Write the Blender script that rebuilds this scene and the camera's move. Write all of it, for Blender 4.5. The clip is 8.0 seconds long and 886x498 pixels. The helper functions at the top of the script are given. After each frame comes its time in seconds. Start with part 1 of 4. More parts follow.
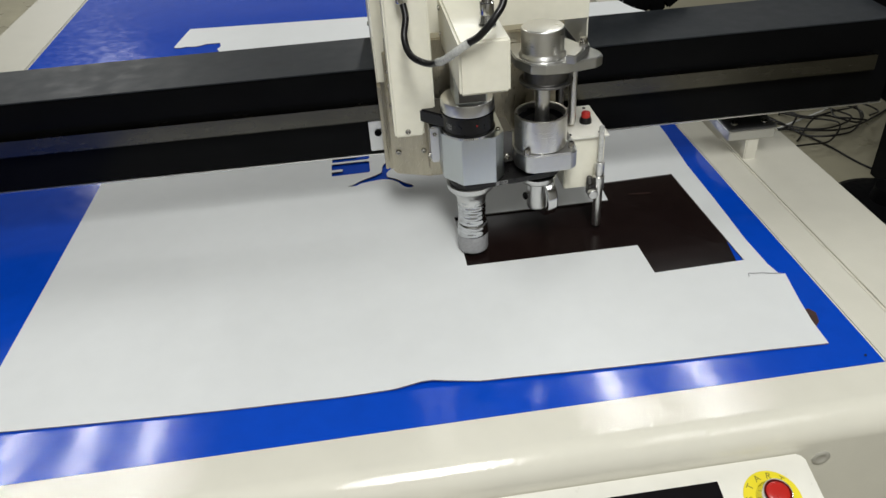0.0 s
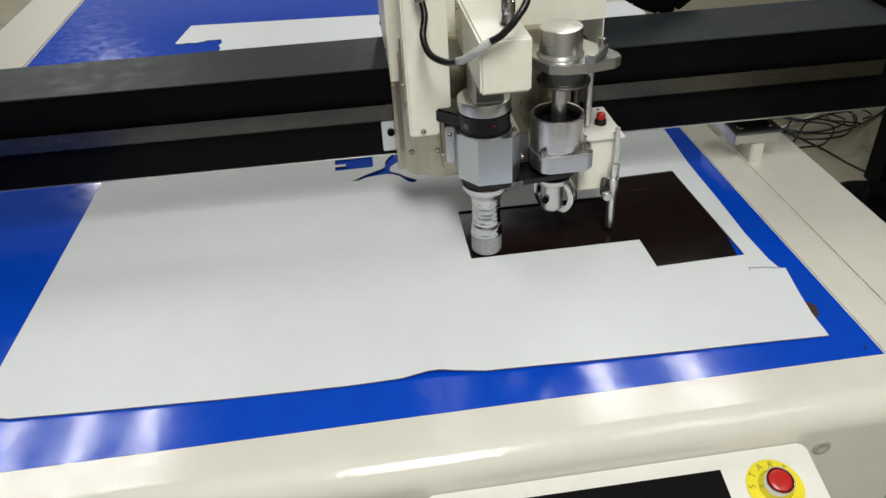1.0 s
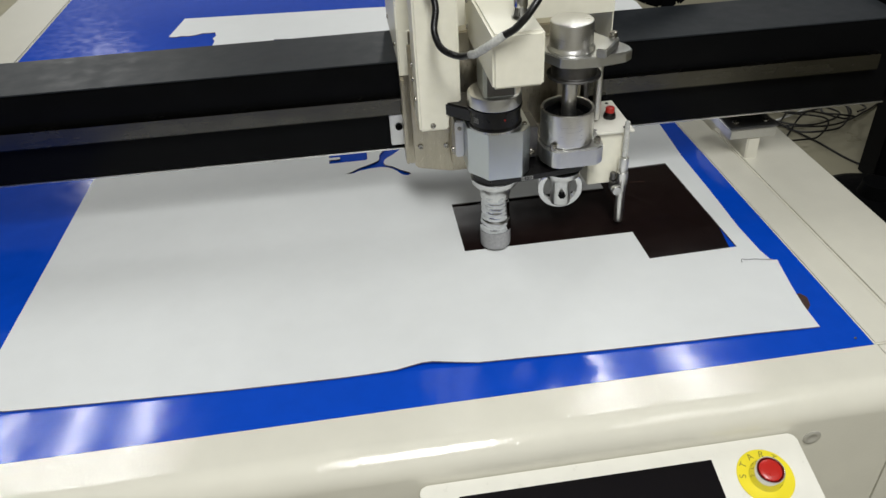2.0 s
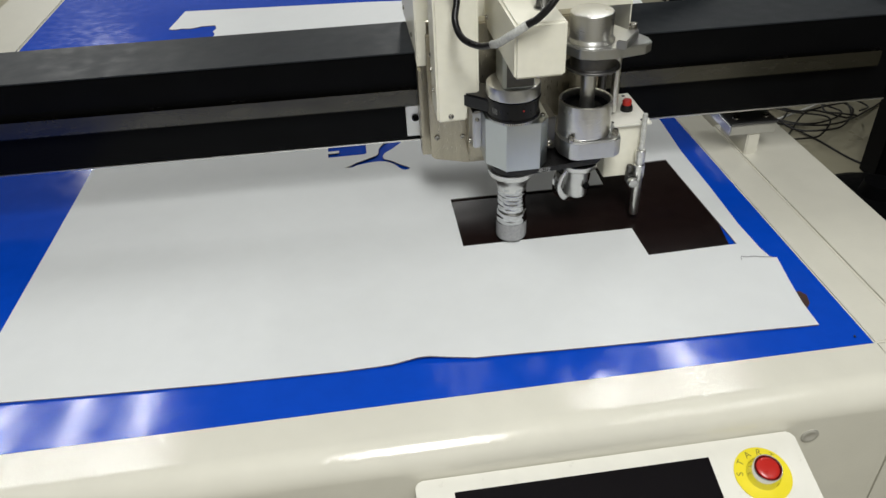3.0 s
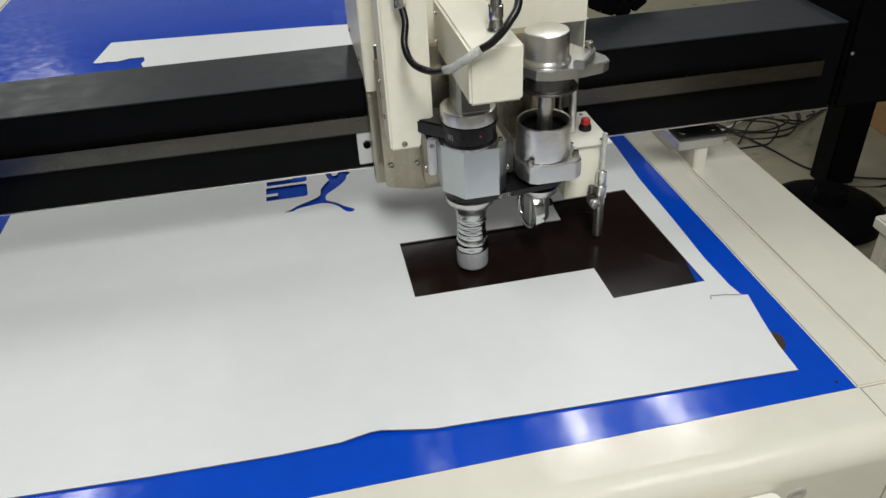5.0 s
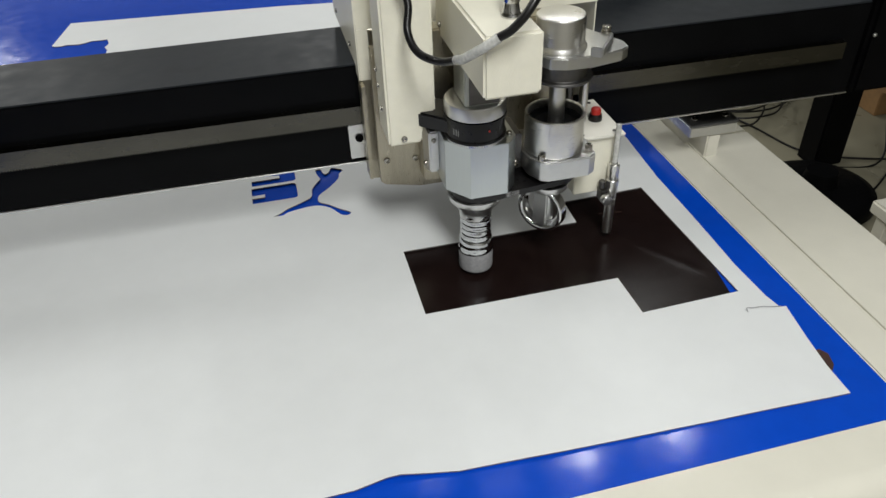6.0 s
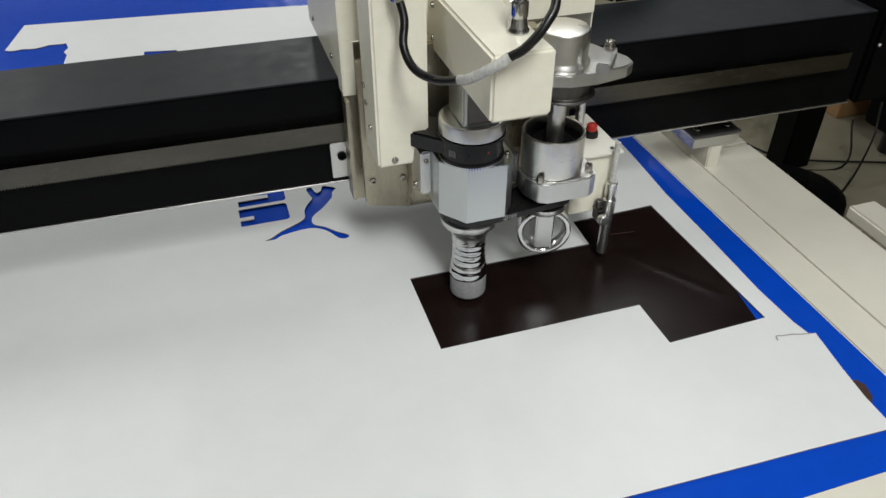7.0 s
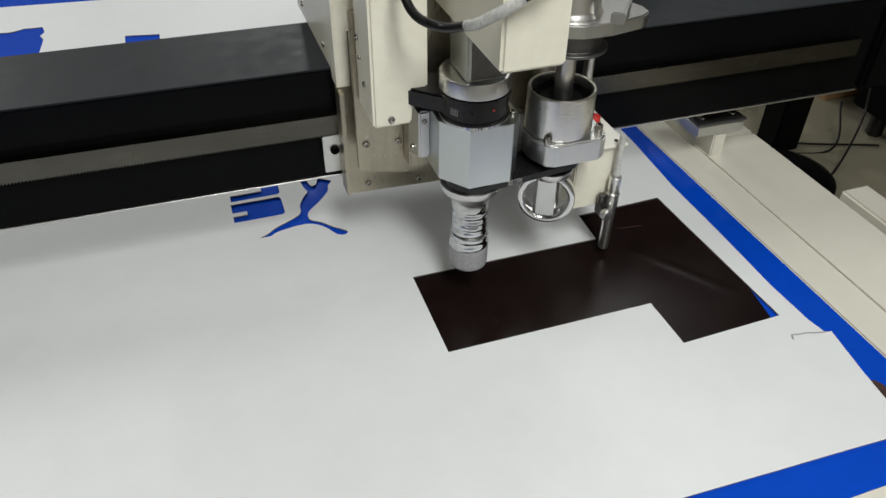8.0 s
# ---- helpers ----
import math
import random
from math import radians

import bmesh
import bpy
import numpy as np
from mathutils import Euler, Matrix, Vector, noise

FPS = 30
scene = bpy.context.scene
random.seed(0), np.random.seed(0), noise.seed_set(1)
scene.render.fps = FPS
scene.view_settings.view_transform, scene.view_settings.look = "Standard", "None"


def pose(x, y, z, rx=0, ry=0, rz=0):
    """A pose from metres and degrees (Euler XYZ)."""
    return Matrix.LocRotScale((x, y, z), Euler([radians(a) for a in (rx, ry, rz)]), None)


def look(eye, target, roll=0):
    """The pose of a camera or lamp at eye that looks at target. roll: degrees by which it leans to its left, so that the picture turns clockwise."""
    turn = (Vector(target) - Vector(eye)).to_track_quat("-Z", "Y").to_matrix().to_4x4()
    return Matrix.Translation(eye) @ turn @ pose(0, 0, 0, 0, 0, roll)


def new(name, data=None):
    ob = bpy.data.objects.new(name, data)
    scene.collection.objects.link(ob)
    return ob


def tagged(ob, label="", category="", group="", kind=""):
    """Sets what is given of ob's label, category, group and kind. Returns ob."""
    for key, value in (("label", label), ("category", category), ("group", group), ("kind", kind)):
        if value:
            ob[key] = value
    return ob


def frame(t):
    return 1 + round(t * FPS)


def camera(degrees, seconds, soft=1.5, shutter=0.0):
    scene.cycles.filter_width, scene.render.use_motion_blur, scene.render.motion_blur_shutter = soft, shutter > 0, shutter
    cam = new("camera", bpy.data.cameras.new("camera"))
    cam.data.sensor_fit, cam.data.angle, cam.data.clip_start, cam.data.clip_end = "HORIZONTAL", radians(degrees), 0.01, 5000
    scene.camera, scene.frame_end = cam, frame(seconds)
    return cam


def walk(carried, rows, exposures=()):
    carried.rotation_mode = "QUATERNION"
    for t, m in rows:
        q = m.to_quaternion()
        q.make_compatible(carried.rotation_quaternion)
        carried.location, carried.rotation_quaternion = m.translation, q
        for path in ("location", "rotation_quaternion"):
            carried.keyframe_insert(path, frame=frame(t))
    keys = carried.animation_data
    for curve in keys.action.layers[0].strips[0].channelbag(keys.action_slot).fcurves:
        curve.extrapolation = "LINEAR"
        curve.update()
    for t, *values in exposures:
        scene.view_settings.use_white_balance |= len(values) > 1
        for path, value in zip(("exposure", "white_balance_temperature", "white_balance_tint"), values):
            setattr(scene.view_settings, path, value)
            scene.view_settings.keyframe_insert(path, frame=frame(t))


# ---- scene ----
cam = camera(61.0, 8.0)
PATH = [
    (0, (-0.574, -0.589, 1.508), (-0.429, 1.042, 0.359), -4.1),
    (0.2, (-0.5779, -0.5905, 1.5059), (-0.4294, 1.0412, 0.359), -4.02),
    (0.5, (-0.585, -0.597, 1.502), (-0.443, 1.034, 0.352), -4.1),
    (1, (-0.594, -0.603, 1.502), (-0.428, 1.03, 0.359), -3.3),
    (1.5, (-0.595, -0.604, 1.502), (-0.417, 1.018, 0.346), -3.1),
    (1.7, (-0.5905, -0.6059, 1.5026), (-0.4196, 1.0163, 0.3454), -3.34),
    (2.8, (-0.5904, -0.6079, 1.5016), (-0.4097, 1.0105, 0.3404), -2.66),
    (3, (-0.587, -0.605, 1.497), (-0.416, 1.012, 0.333), -2.8),
    (3.5, (-0.581, -0.604, 1.501), (-0.395, 1.019, 0.348), -2.8),
    (4, (-0.575, -0.595, 1.498), (-0.337, 1.03, 0.357), -2.2),
    (4.2, (-0.5619, -0.5818, 1.4972), (-0.3306, 1.0369, 0.3455), -2.72),
    (4.5, (-0.561, -0.553, 1.493), (-0.351, 1.067, 0.34), -3.3),
    (4.7, (-0.558, -0.5361, 1.4952), (-0.3099, 1.0858, 0.3516), -3.78),
    (5.8, (-0.5874, -0.4151, 1.4796), (-0.2443, 1.1576, 0.2927), -1.71),
    (6, (-0.594, -0.392, 1.479), (-0.236, 1.162, 0.273), -2.2),
    (6.5, (-0.619, -0.336, 1.479), (-0.176, 1.173, 0.243), -1.3),
    (7, (-0.647, -0.3, 1.473), (-0.167, 1.213, 0.257), -0.1),
    (7.5, (-0.649, -0.269, 1.476), (-0.168, 1.219, 0.23), 0.2),
    (8, (-0.662, -0.251, 1.468), (-0.143, 1.214, 0.21), 0.7),
]
walk(cam, [(t, look(eye, target, roll)) for t, eye, target, roll in PATH])

# ---- world, lights, exposure ----
scene.view_settings.exposure = -0.06
world = bpy.data.worlds.new("world")
scene.world = world
world.use_nodes = True
world.node_tree.nodes["Background"].inputs[0].default_value = (0.75, 0.85, 1.0, 1)
world.node_tree.nodes["Background"].inputs[1].default_value = 0.05

CEIL = 3.05


def area(name, x, y, sx, sy, watts, z=CEIL - 0.06):
    lamp = bpy.data.lights.new(name, "AREA")
    lamp.shape, lamp.size, lamp.size_y, lamp.energy = "RECTANGLE", sx, sy, watts
    lamp.color = (0.988, 1.0, 0.98)
    ob = new(name, lamp)
    ob.matrix_world = pose(x, y, z)
    return ob


TUBES = [(0.46, 2.08), (0.92, 2.08), (-2.52, 1.86), (-2.16, 1.86), (-1.84, 1.86)]
for tx, ty in TUBES:
    area("ceiling_tube_light", tx, ty, 0.07, 1.2, 7.5 if tx < 0 else 9)
FAR_TUBES = [(-2.7, 5.6, 0.16, 72), (0.1, 5.6, 0.16, 68), (-0.5, -1.25, 0.5, 62)]
for tx, ty, wide, watts in FAR_TUBES:
    area("ceiling_panel_light", tx, ty, wide, 1.3, watts)
NEAR_TUBES = [(0.55, -1.15), (0.95, -1.15)]
for tx, ty in NEAR_TUBES:
    area("ceiling_tube_light", tx, ty, 0.07, 1.2, 4)


# ---- materials ----
def material(name, color, rough=0.5, metal=0.0, vary=0.06, scale=6.0, fine=60.0, bump=0.0, bump_scale=200.0,
             rough_vary=0.08, stretch=(1, 1, 1), spec=0.5, coat=0.0, dark=None):
    m = bpy.data.materials.new(name)
    m.use_nodes = True
    nt = m.node_tree
    b = nt.nodes["Principled BSDF"]
    b.inputs["Metallic"].default_value = metal
    b.inputs["Specular IOR Level"].default_value = spec
    b.inputs["Coat Weight"].default_value = coat
    tc = nt.nodes.new("ShaderNodeTexCoord")
    mp = nt.nodes.new("ShaderNodeMapping")
    mp.inputs["Scale"].default_value = stretch
    nt.links.new(tc.outputs["Object"], mp.inputs["Vector"])
    n1 = nt.nodes.new("ShaderNodeTexNoise")
    n1.inputs["Scale"].default_value, n1.inputs["Detail"].default_value = scale, 4
    n2 = nt.nodes.new("ShaderNodeTexNoise")
    n2.inputs["Scale"].default_value, n2.inputs["Detail"].default_value = fine, 3
    for n in (n1, n2):
        nt.links.new(mp.outputs["Vector"], n.inputs["Vector"])
    mx = nt.nodes.new("ShaderNodeMath")
    mx.operation = "ADD"
    nt.links.new(n1.outputs["Fac"], mx.inputs[0])
    nt.links.new(n2.outputs["Fac"], mx.inputs[1])
    ramp = nt.nodes.new("ShaderNodeMapRange")
    ramp.inputs["From Min"].default_value, ramp.inputs["From Max"].default_value = 0.6, 1.4
    nt.links.new(mx.outputs[0], ramp.inputs["Value"])
    mix = nt.nodes.new("ShaderNodeMix")
    mix.data_type = "RGBA"
    lo = dark if dark else tuple(c * (1 - vary * 2) for c in color)
    mix.inputs["A"].default_value = (*lo, 1)
    mix.inputs["B"].default_value = (*[min(1, c * (1 + vary)) for c in color], 1)
    nt.links.new(ramp.outputs["Result"], mix.inputs["Factor"])
    nt.links.new(mix.outputs["Result"], b.inputs["Base Color"])
    rr = nt.nodes.new("ShaderNodeMapRange")
    rr.inputs["To Min"].default_value = max(0.02, rough - rough_vary)
    rr.inputs["To Max"].default_value = min(1.0, rough + rough_vary)
    rr.inputs["From Min"].default_value, rr.inputs["From Max"].default_value = 0.3, 0.7
    nt.links.new(n2.outputs["Fac"], rr.inputs["Value"])
    nt.links.new(rr.outputs["Result"], b.inputs["Roughness"])
    if bump:
        nb = nt.nodes.new("ShaderNodeTexNoise")
        nb.inputs["Scale"].default_value, nb.inputs["Detail"].default_value = bump_scale, 2
        nt.links.new(mp.outputs["Vector"], nb.inputs["Vector"])
        bp = nt.nodes.new("ShaderNodeBump")
        bp.inputs["Strength"].default_value, bp.inputs["Distance"].default_value = bump, 0.002
        nt.links.new(nb.outputs["Fac"], bp.inputs["Height"])
        if coat:
            b.inputs["Coat Roughness"].default_value, b.inputs["Coat IOR"].default_value = 0.03, 1.5
        nt.links.new(bp.outputs["Normal"], b.inputs["Coat Normal" if coat else "Normal"])
    return m


CREAM = material("cream_enamel", (0.72, 0.695, 0.60), 0.42, vary=0.025, scale=3, fine=25, bump=0.12, bump_scale=300, rough_vary=0.03, spec=0.1, coat=1.0)
HEAD_CREAM = material("cream_powder_coat", (0.84, 0.81, 0.68), 0.36, vary=0.03, scale=8, fine=90, bump=0.12, bump_scale=900)
PANEL_WHITE = material("panel_white", (0.78, 0.76, 0.68), 0.35, vary=0.02, bump=0.08, bump_scale=800)
BLUE = material("blue_felt_mat", (0.002, 0.064, 0.54), 0.12, vary=0.05, scale=3, fine=45, bump=0.11, bump_scale=24, rough_vary=0.03, spec=0.5)
HIDE = material("white_leather", (0.76, 0.775, 0.775), 0.50, vary=0.018, scale=4, fine=30, bump=0.25, bump_scale=1400, rough_vary=0.04, spec=0.4)
HIDE_EDGE = material("leather_flesh", (0.22, 0.21, 0.20), 0.85, vary=0.2, fine=300)
BROWN = material("dark_brown_leather", (0.011, 0.006, 0.0055), 0.24, vary=0.2, scale=7, fine=40, bump=0.06, bump_scale=700, rough_vary=0.03, spec=0.2)
TAN = material("tan_suede", (0.07, 0.03, 0.02), 0.8, vary=0.3, fine=200)
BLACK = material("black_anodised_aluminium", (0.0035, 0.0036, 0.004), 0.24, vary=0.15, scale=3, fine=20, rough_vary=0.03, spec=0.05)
# The beam's black made greyer: ceiling light on its top put into the colour.
LIT_TOP = material("black_beam_lit_top", (0.019, 0.022, 0.026), 0.55, vary=0.16, scale=3, fine=40, rough_vary=0.06, spec=0.25)
BLACK_SATIN = material("black_satin_paint", (0.003, 0.003, 0.0034), 0.45, vary=0.2, spec=0.05)
RUBBER = material("black_rubber", (0.006, 0.0055, 0.006), 0.34, vary=0.2, fine=200, spec=0.4)
ALU = material("machined_aluminium", (0.58, 0.61, 0.61), 0.30, 1.0, vary=0.02, scale=4, fine=60, stretch=(14, 14, 1), rough_vary=0.02)
ALU_TURNED = material("turned_aluminium", (0.75, 0.74, 0.715), 0.30, 1.0, vary=0.02, scale=3, fine=60, stretch=(1, 1, 22), rough_vary=0.03)
ALU_MATT = material("bead_blasted_aluminium", (0.64, 0.64, 0.63), 0.30, 1.0, vary=0.03, fine=140, rough_vary=0.02)
STEEL = material("brushed_steel_plate", (0.46, 0.42, 0.33), 0.36, 1.0, vary=0.10, scale=9, fine=110, stretch=(8, 1, 1), rough_vary=0.1)
DARK_STEEL = material("dark_steel", (0.16, 0.155, 0.15), 0.4, 1.0, vary=0.15, fine=120)
CHROME = material("chrome", (0.66, 0.66, 0.66), 0.12, 1.0, vary=0.03, rough_vary=0.03)
TAPE = material("clear_wrapped_tape", (0.62, 0.63, 0.64), 0.10, 1.0, vary=0.2, scale=40, fine=160, bump=0.14, bump_scale=60, stretch=(1, 1, 3), rough_vary=0.06)
FOAM = material("frosted_grey_sleeve", (0.33, 0.33, 0.34), 0.4, vary=0.15, fine=250, bump=0.4, bump_scale=500)
SCREW = material("bright_zinc_screw", (0.44, 0.42, 0.38), 0.24, 1.0, vary=0.2, fine=300)
RED = material("red_plastic", (0.50, 0.018, 0.012), 0.35, vary=0.05, scale=30)
GREY_THREAD = material("grey_thread", (0.36, 0.35, 0.37), 0.8)
YELLOW = material("yellow_label", (0.80, 0.66, 0.02), 0.4, vary=0.03)
OLIVE_INK = material("olive_ink", (0.22, 0.19, 0.02), 0.5)
WHITE_INK = material("white_ink", (0.55, 0.55, 0.54), 0.5)
SCREEN = material("black_screen_glass", (0.006, 0.005, 0.006), 0.20, vary=0.02, rough_vary=0.0, spec=0.3)
FLOOR = material("beige_epoxy_floor", (0.27, 0.25, 0.18), 0.35, vary=0.10, scale=1.3, fine=9, rough_vary=0.1, bump=0.05, bump_scale=60)
WALL = material("painted_wall", (0.55, 0.54, 0.51), 0.7, vary=0.04, scale=1.5, fine=20, bump=0.1, bump_scale=120)
CEILING = material("ceiling_paint", (0.42, 0.42, 0.41), 0.8, vary=0.03, scale=1.0)
CARD = material("cardboard", (0.30, 0.17, 0.07), 0.8, vary=0.12, fine=60)
WHITE_CABLE = material("white_cable", (0.7, 0.7, 0.68), 0.5)
RACK = material("oily_steel_rack", (0.105, 0.10, 0.085), 0.26, 1.0, vary=0.12, scale=6, fine=18, stretch=(1, 1, 3), rough_vary=0.04)
LOCK = material("dull_zinc", (0.50, 0.48, 0.42), 0.45, 0.1, vary=0.1)
PALE_PLASTIC = material("clear_plastic_tube", (0.60, 0.60, 0.57), 0.2, vary=0.2, scale=60, fine=250, bump=0.3, bump_scale=160)
GREY_PLATE = material("grey_painted_plate", (0.10, 0.10, 0.10), 0.4, vary=0.15)
SLOT = material("slot_grey", (0.20, 0.18, 0.15), 0.6, vary=0.15)


# ---- mesh helpers ----
ORIGIN = {}


def empty(name, origin, label, category, group="", kind=""):
    ob = new(name)
    ob.location = origin
    ORIGIN[ob.name] = Vector(origin)
    return tagged(ob, label, category, group, kind)


def weighted_normals(me, limit=62):
    """Corner normals weighted by face area: broad faces shade flat and narrow bevels roll between them."""
    touch = [[] for _ in me.vertices]
    normals = [p.normal.copy() for p in me.polygons]
    areas = [p.area for p in me.polygons]
    for p in me.polygons:
        for v in p.vertices:
            touch[v].append(p.index)
    least, out = math.cos(radians(limit)), []
    for p in me.polygons:
        n = normals[p.index]
        for v in p.vertices:
            total = Vector((0, 0, 0))
            for q in touch[v]:
                if normals[q].dot(n) > least:
                    total += normals[q] * areas[q]
            out.append(total.normalized() if total.length > 0 else n)
    me.normals_split_custom_set(out)


def part(name, bm, mat, parent=None, label="", at=None, sharp=35):
    """One mesh object from a bmesh in world space; under parent its mesh is set in the parent's space."""
    me = bpy.data.meshes.new(name)
    base = Vector(at) if at is not None else (ORIGIN[parent.name] if parent else Vector((0, 0, 0)))
    bmesh.ops.recalc_face_normals(bm, faces=bm.faces)
    bmesh.ops.translate(bm, vec=-base, verts=bm.verts)
    bm.to_mesh(me)
    bm.free()
    for m in (mat if isinstance(mat, (list, tuple)) else [mat]):
        me.materials.append(m)
    me.shade_smooth()
    if sharp == 35:
        weighted_normals(me)
    else:
        me.set_sharp_from_angle(angle=radians(sharp))
    ob = new(name, me)
    if parent:
        ob.parent = parent
        ob.location = base - ORIGIN[parent.name]
    else:
        ob.location = base
    ORIGIN[ob.name] = base
    return tagged(ob, label)


def solid(bm, pts, h, axis="z", mat=0):
    """A prism: pts are the outline in the plane across axis, h the two ends along it."""
    def at(p, v):
        return {"z": (p[0], p[1], v), "y": (p[0], v, p[1]), "x": (v, p[0], p[1])}[axis]
    a = [bm.verts.new(at(p, h[0])) for p in pts]
    b = [bm.verts.new(at(p, h[1])) for p in pts]
    fs = [bm.faces.new(a), bm.faces.new(b[::-1])]
    n = len(pts)
    for i in range(n):
        fs.append(bm.faces.new((a[i], a[(i + 1) % n], b[(i + 1) % n], b[i])))
    for f in fs:
        f.material_index = mat
    return fs


def bevel(bm, fs, w, seg=2):
    es = list({e for f in fs for e in f.edges})
    bmesh.ops.bevel(bm, geom=es, offset=w, segments=seg, affect="EDGES", clamp_overlap=True)


def box(lo, hi, w=0.0, bm=None, seg=2):
    bm = bm or bmesh.new()
    fs = solid(bm, [(lo[0], lo[1]), (hi[0], lo[1]), (hi[0], hi[1]), (lo[0], hi[1])], (lo[2], hi[2]))
    if w:
        bevel(bm, fs, w, seg)
    return bm


def prism(pts, h, axis="z", w=0.0, bm=None, seg=2):
    bm = bm or bmesh.new()
    fs = solid(bm, pts, h, axis)
    if w:
        bevel(bm, fs, w, seg)
    return bm


def lathe(c, profile, seg=40, bm=None, turn=None):
    """A body of revolution about the vertical through c; profile: (radius, z) from bottom to top, z from c."""
    bm = bm or bmesh.new()
    rings, made = [], []
    m = turn or Matrix.Identity(4)
    for r, z in profile:
        if r <= 1e-6:
            ring = [bm.verts.new(Vector(c) + m @ Vector((0, 0, z)))]
        else:
            ring = [bm.verts.new(Vector(c) + m @ Vector((r * math.cos(2 * math.pi * i / seg), r * math.sin(2 * math.pi * i / seg), z)))
                    for i in range(seg)]
        rings.append(ring)
    for a, b in zip(rings, rings[1:]):
        for i in range(seg):
            j = (i + 1) % seg
            q = [a[i % len(a)], a[j % len(a)], b[j % len(b)], b[i % len(b)]]
            q = [v for k, v in enumerate(q) if v not in q[:k]]
            if len(q) > 2:
                made.append(bm.faces.new(q))
    for ring in (rings[0], rings[-1]):
        if len(ring) > 1:
            bm.faces.new(ring)
    return bm


def rod(p0, p1, r, seg=20, bm=None, w=None):
    """A straight round bar from p0 to p1 with softened ends."""
    p0, p1 = Vector(p0), Vector(p1)
    d = p1 - p0
    w = min(r * 0.25, d.length * 0.2) if w is None else w
    turn = d.to_track_quat("Z", "Y").to_matrix().to_4x4()
    return lathe(p0, [(r - w, 0), (r, w), (r, d.length - w), (r - w, d.length)], seg, bm, turn)


def spline(pts, n=8):
    ps = [Vector(p) for p in pts]
    ps = [2 * ps[0] - ps[1]] + ps + [2 * ps[-1] - ps[-2]]
    out = []
    for a, b, c, d in zip(ps, ps[1:], ps[2:], ps[3:]):
        for i in range(n):
            t = i / n
            out.append(0.5 * (2 * b + (c - a) * t + (2 * a - 5 * b + 4 * c - d) * t * t + (3 * b - a - 3 * c + d) * t ** 3))
    return out + [ps[-2]]


def hose(pts, r, seg=10, n=8, bm=None):
    bm = bm or bmesh.new()
    ps = spline(pts, n)
    rings = []
    ref = Vector((0.31, 0.17, 0.93)).normalized()
    for i, p in enumerate(ps):
        d = (ps[min(i + 1, len(ps) - 1)] - ps[max(i - 1, 0)]).normalized()
        u = (ref - ref.dot(d) * d).normalized()
        ref = u
        v = d.cross(u)
        rings.append([bm.verts.new(p + r * (math.cos(2 * math.pi * k / seg) * u + math.sin(2 * math.pi * k / seg) * v)) for k in range(seg)])
    for a, b in zip(rings, rings[1:]):
        for k in range(seg):
            bm.faces.new((a[k], a[(k + 1) % seg], b[(k + 1) % seg], b[k]))
    bm.faces.new(rings[0])
    bm.faces.new(rings[-1])
    return bm


def screw(p, out, r=0.0036, h=0.0026, socket=True):
    """A cap screw whose head sits at p and faces along out."""
    turn = Vector(out).to_track_quat("Z", "Y").to_matrix().to_4x4()
    prof = [(r * 0.96, -0.0006), (r, 0.0004), (r, h * 0.75), (r * 0.82, h)]
    prof += [(r * 0.56, h), (r * 0.5, h * 0.1), (0, h * 0.1)] if socket else [(r * 0.4, h * 1.15), (0, h * 1.2)]
    return lathe(p, prof, 16, None, turn)


def rounded(x0, y0, x1, y1, r, n=5):
    out = []
    for cx, cy, a0 in ((x1 - r, y0 + r, -90), (x1 - r, y1 - r, 0), (x0 + r, y1 - r, 90), (x0 + r, y0 + r, 180)):
        for i in range(n + 1):
            a = radians(a0 + 90 * i / n)
            out.append((cx + r * math.cos(a), cy + r * math.sin(a)))
    return out


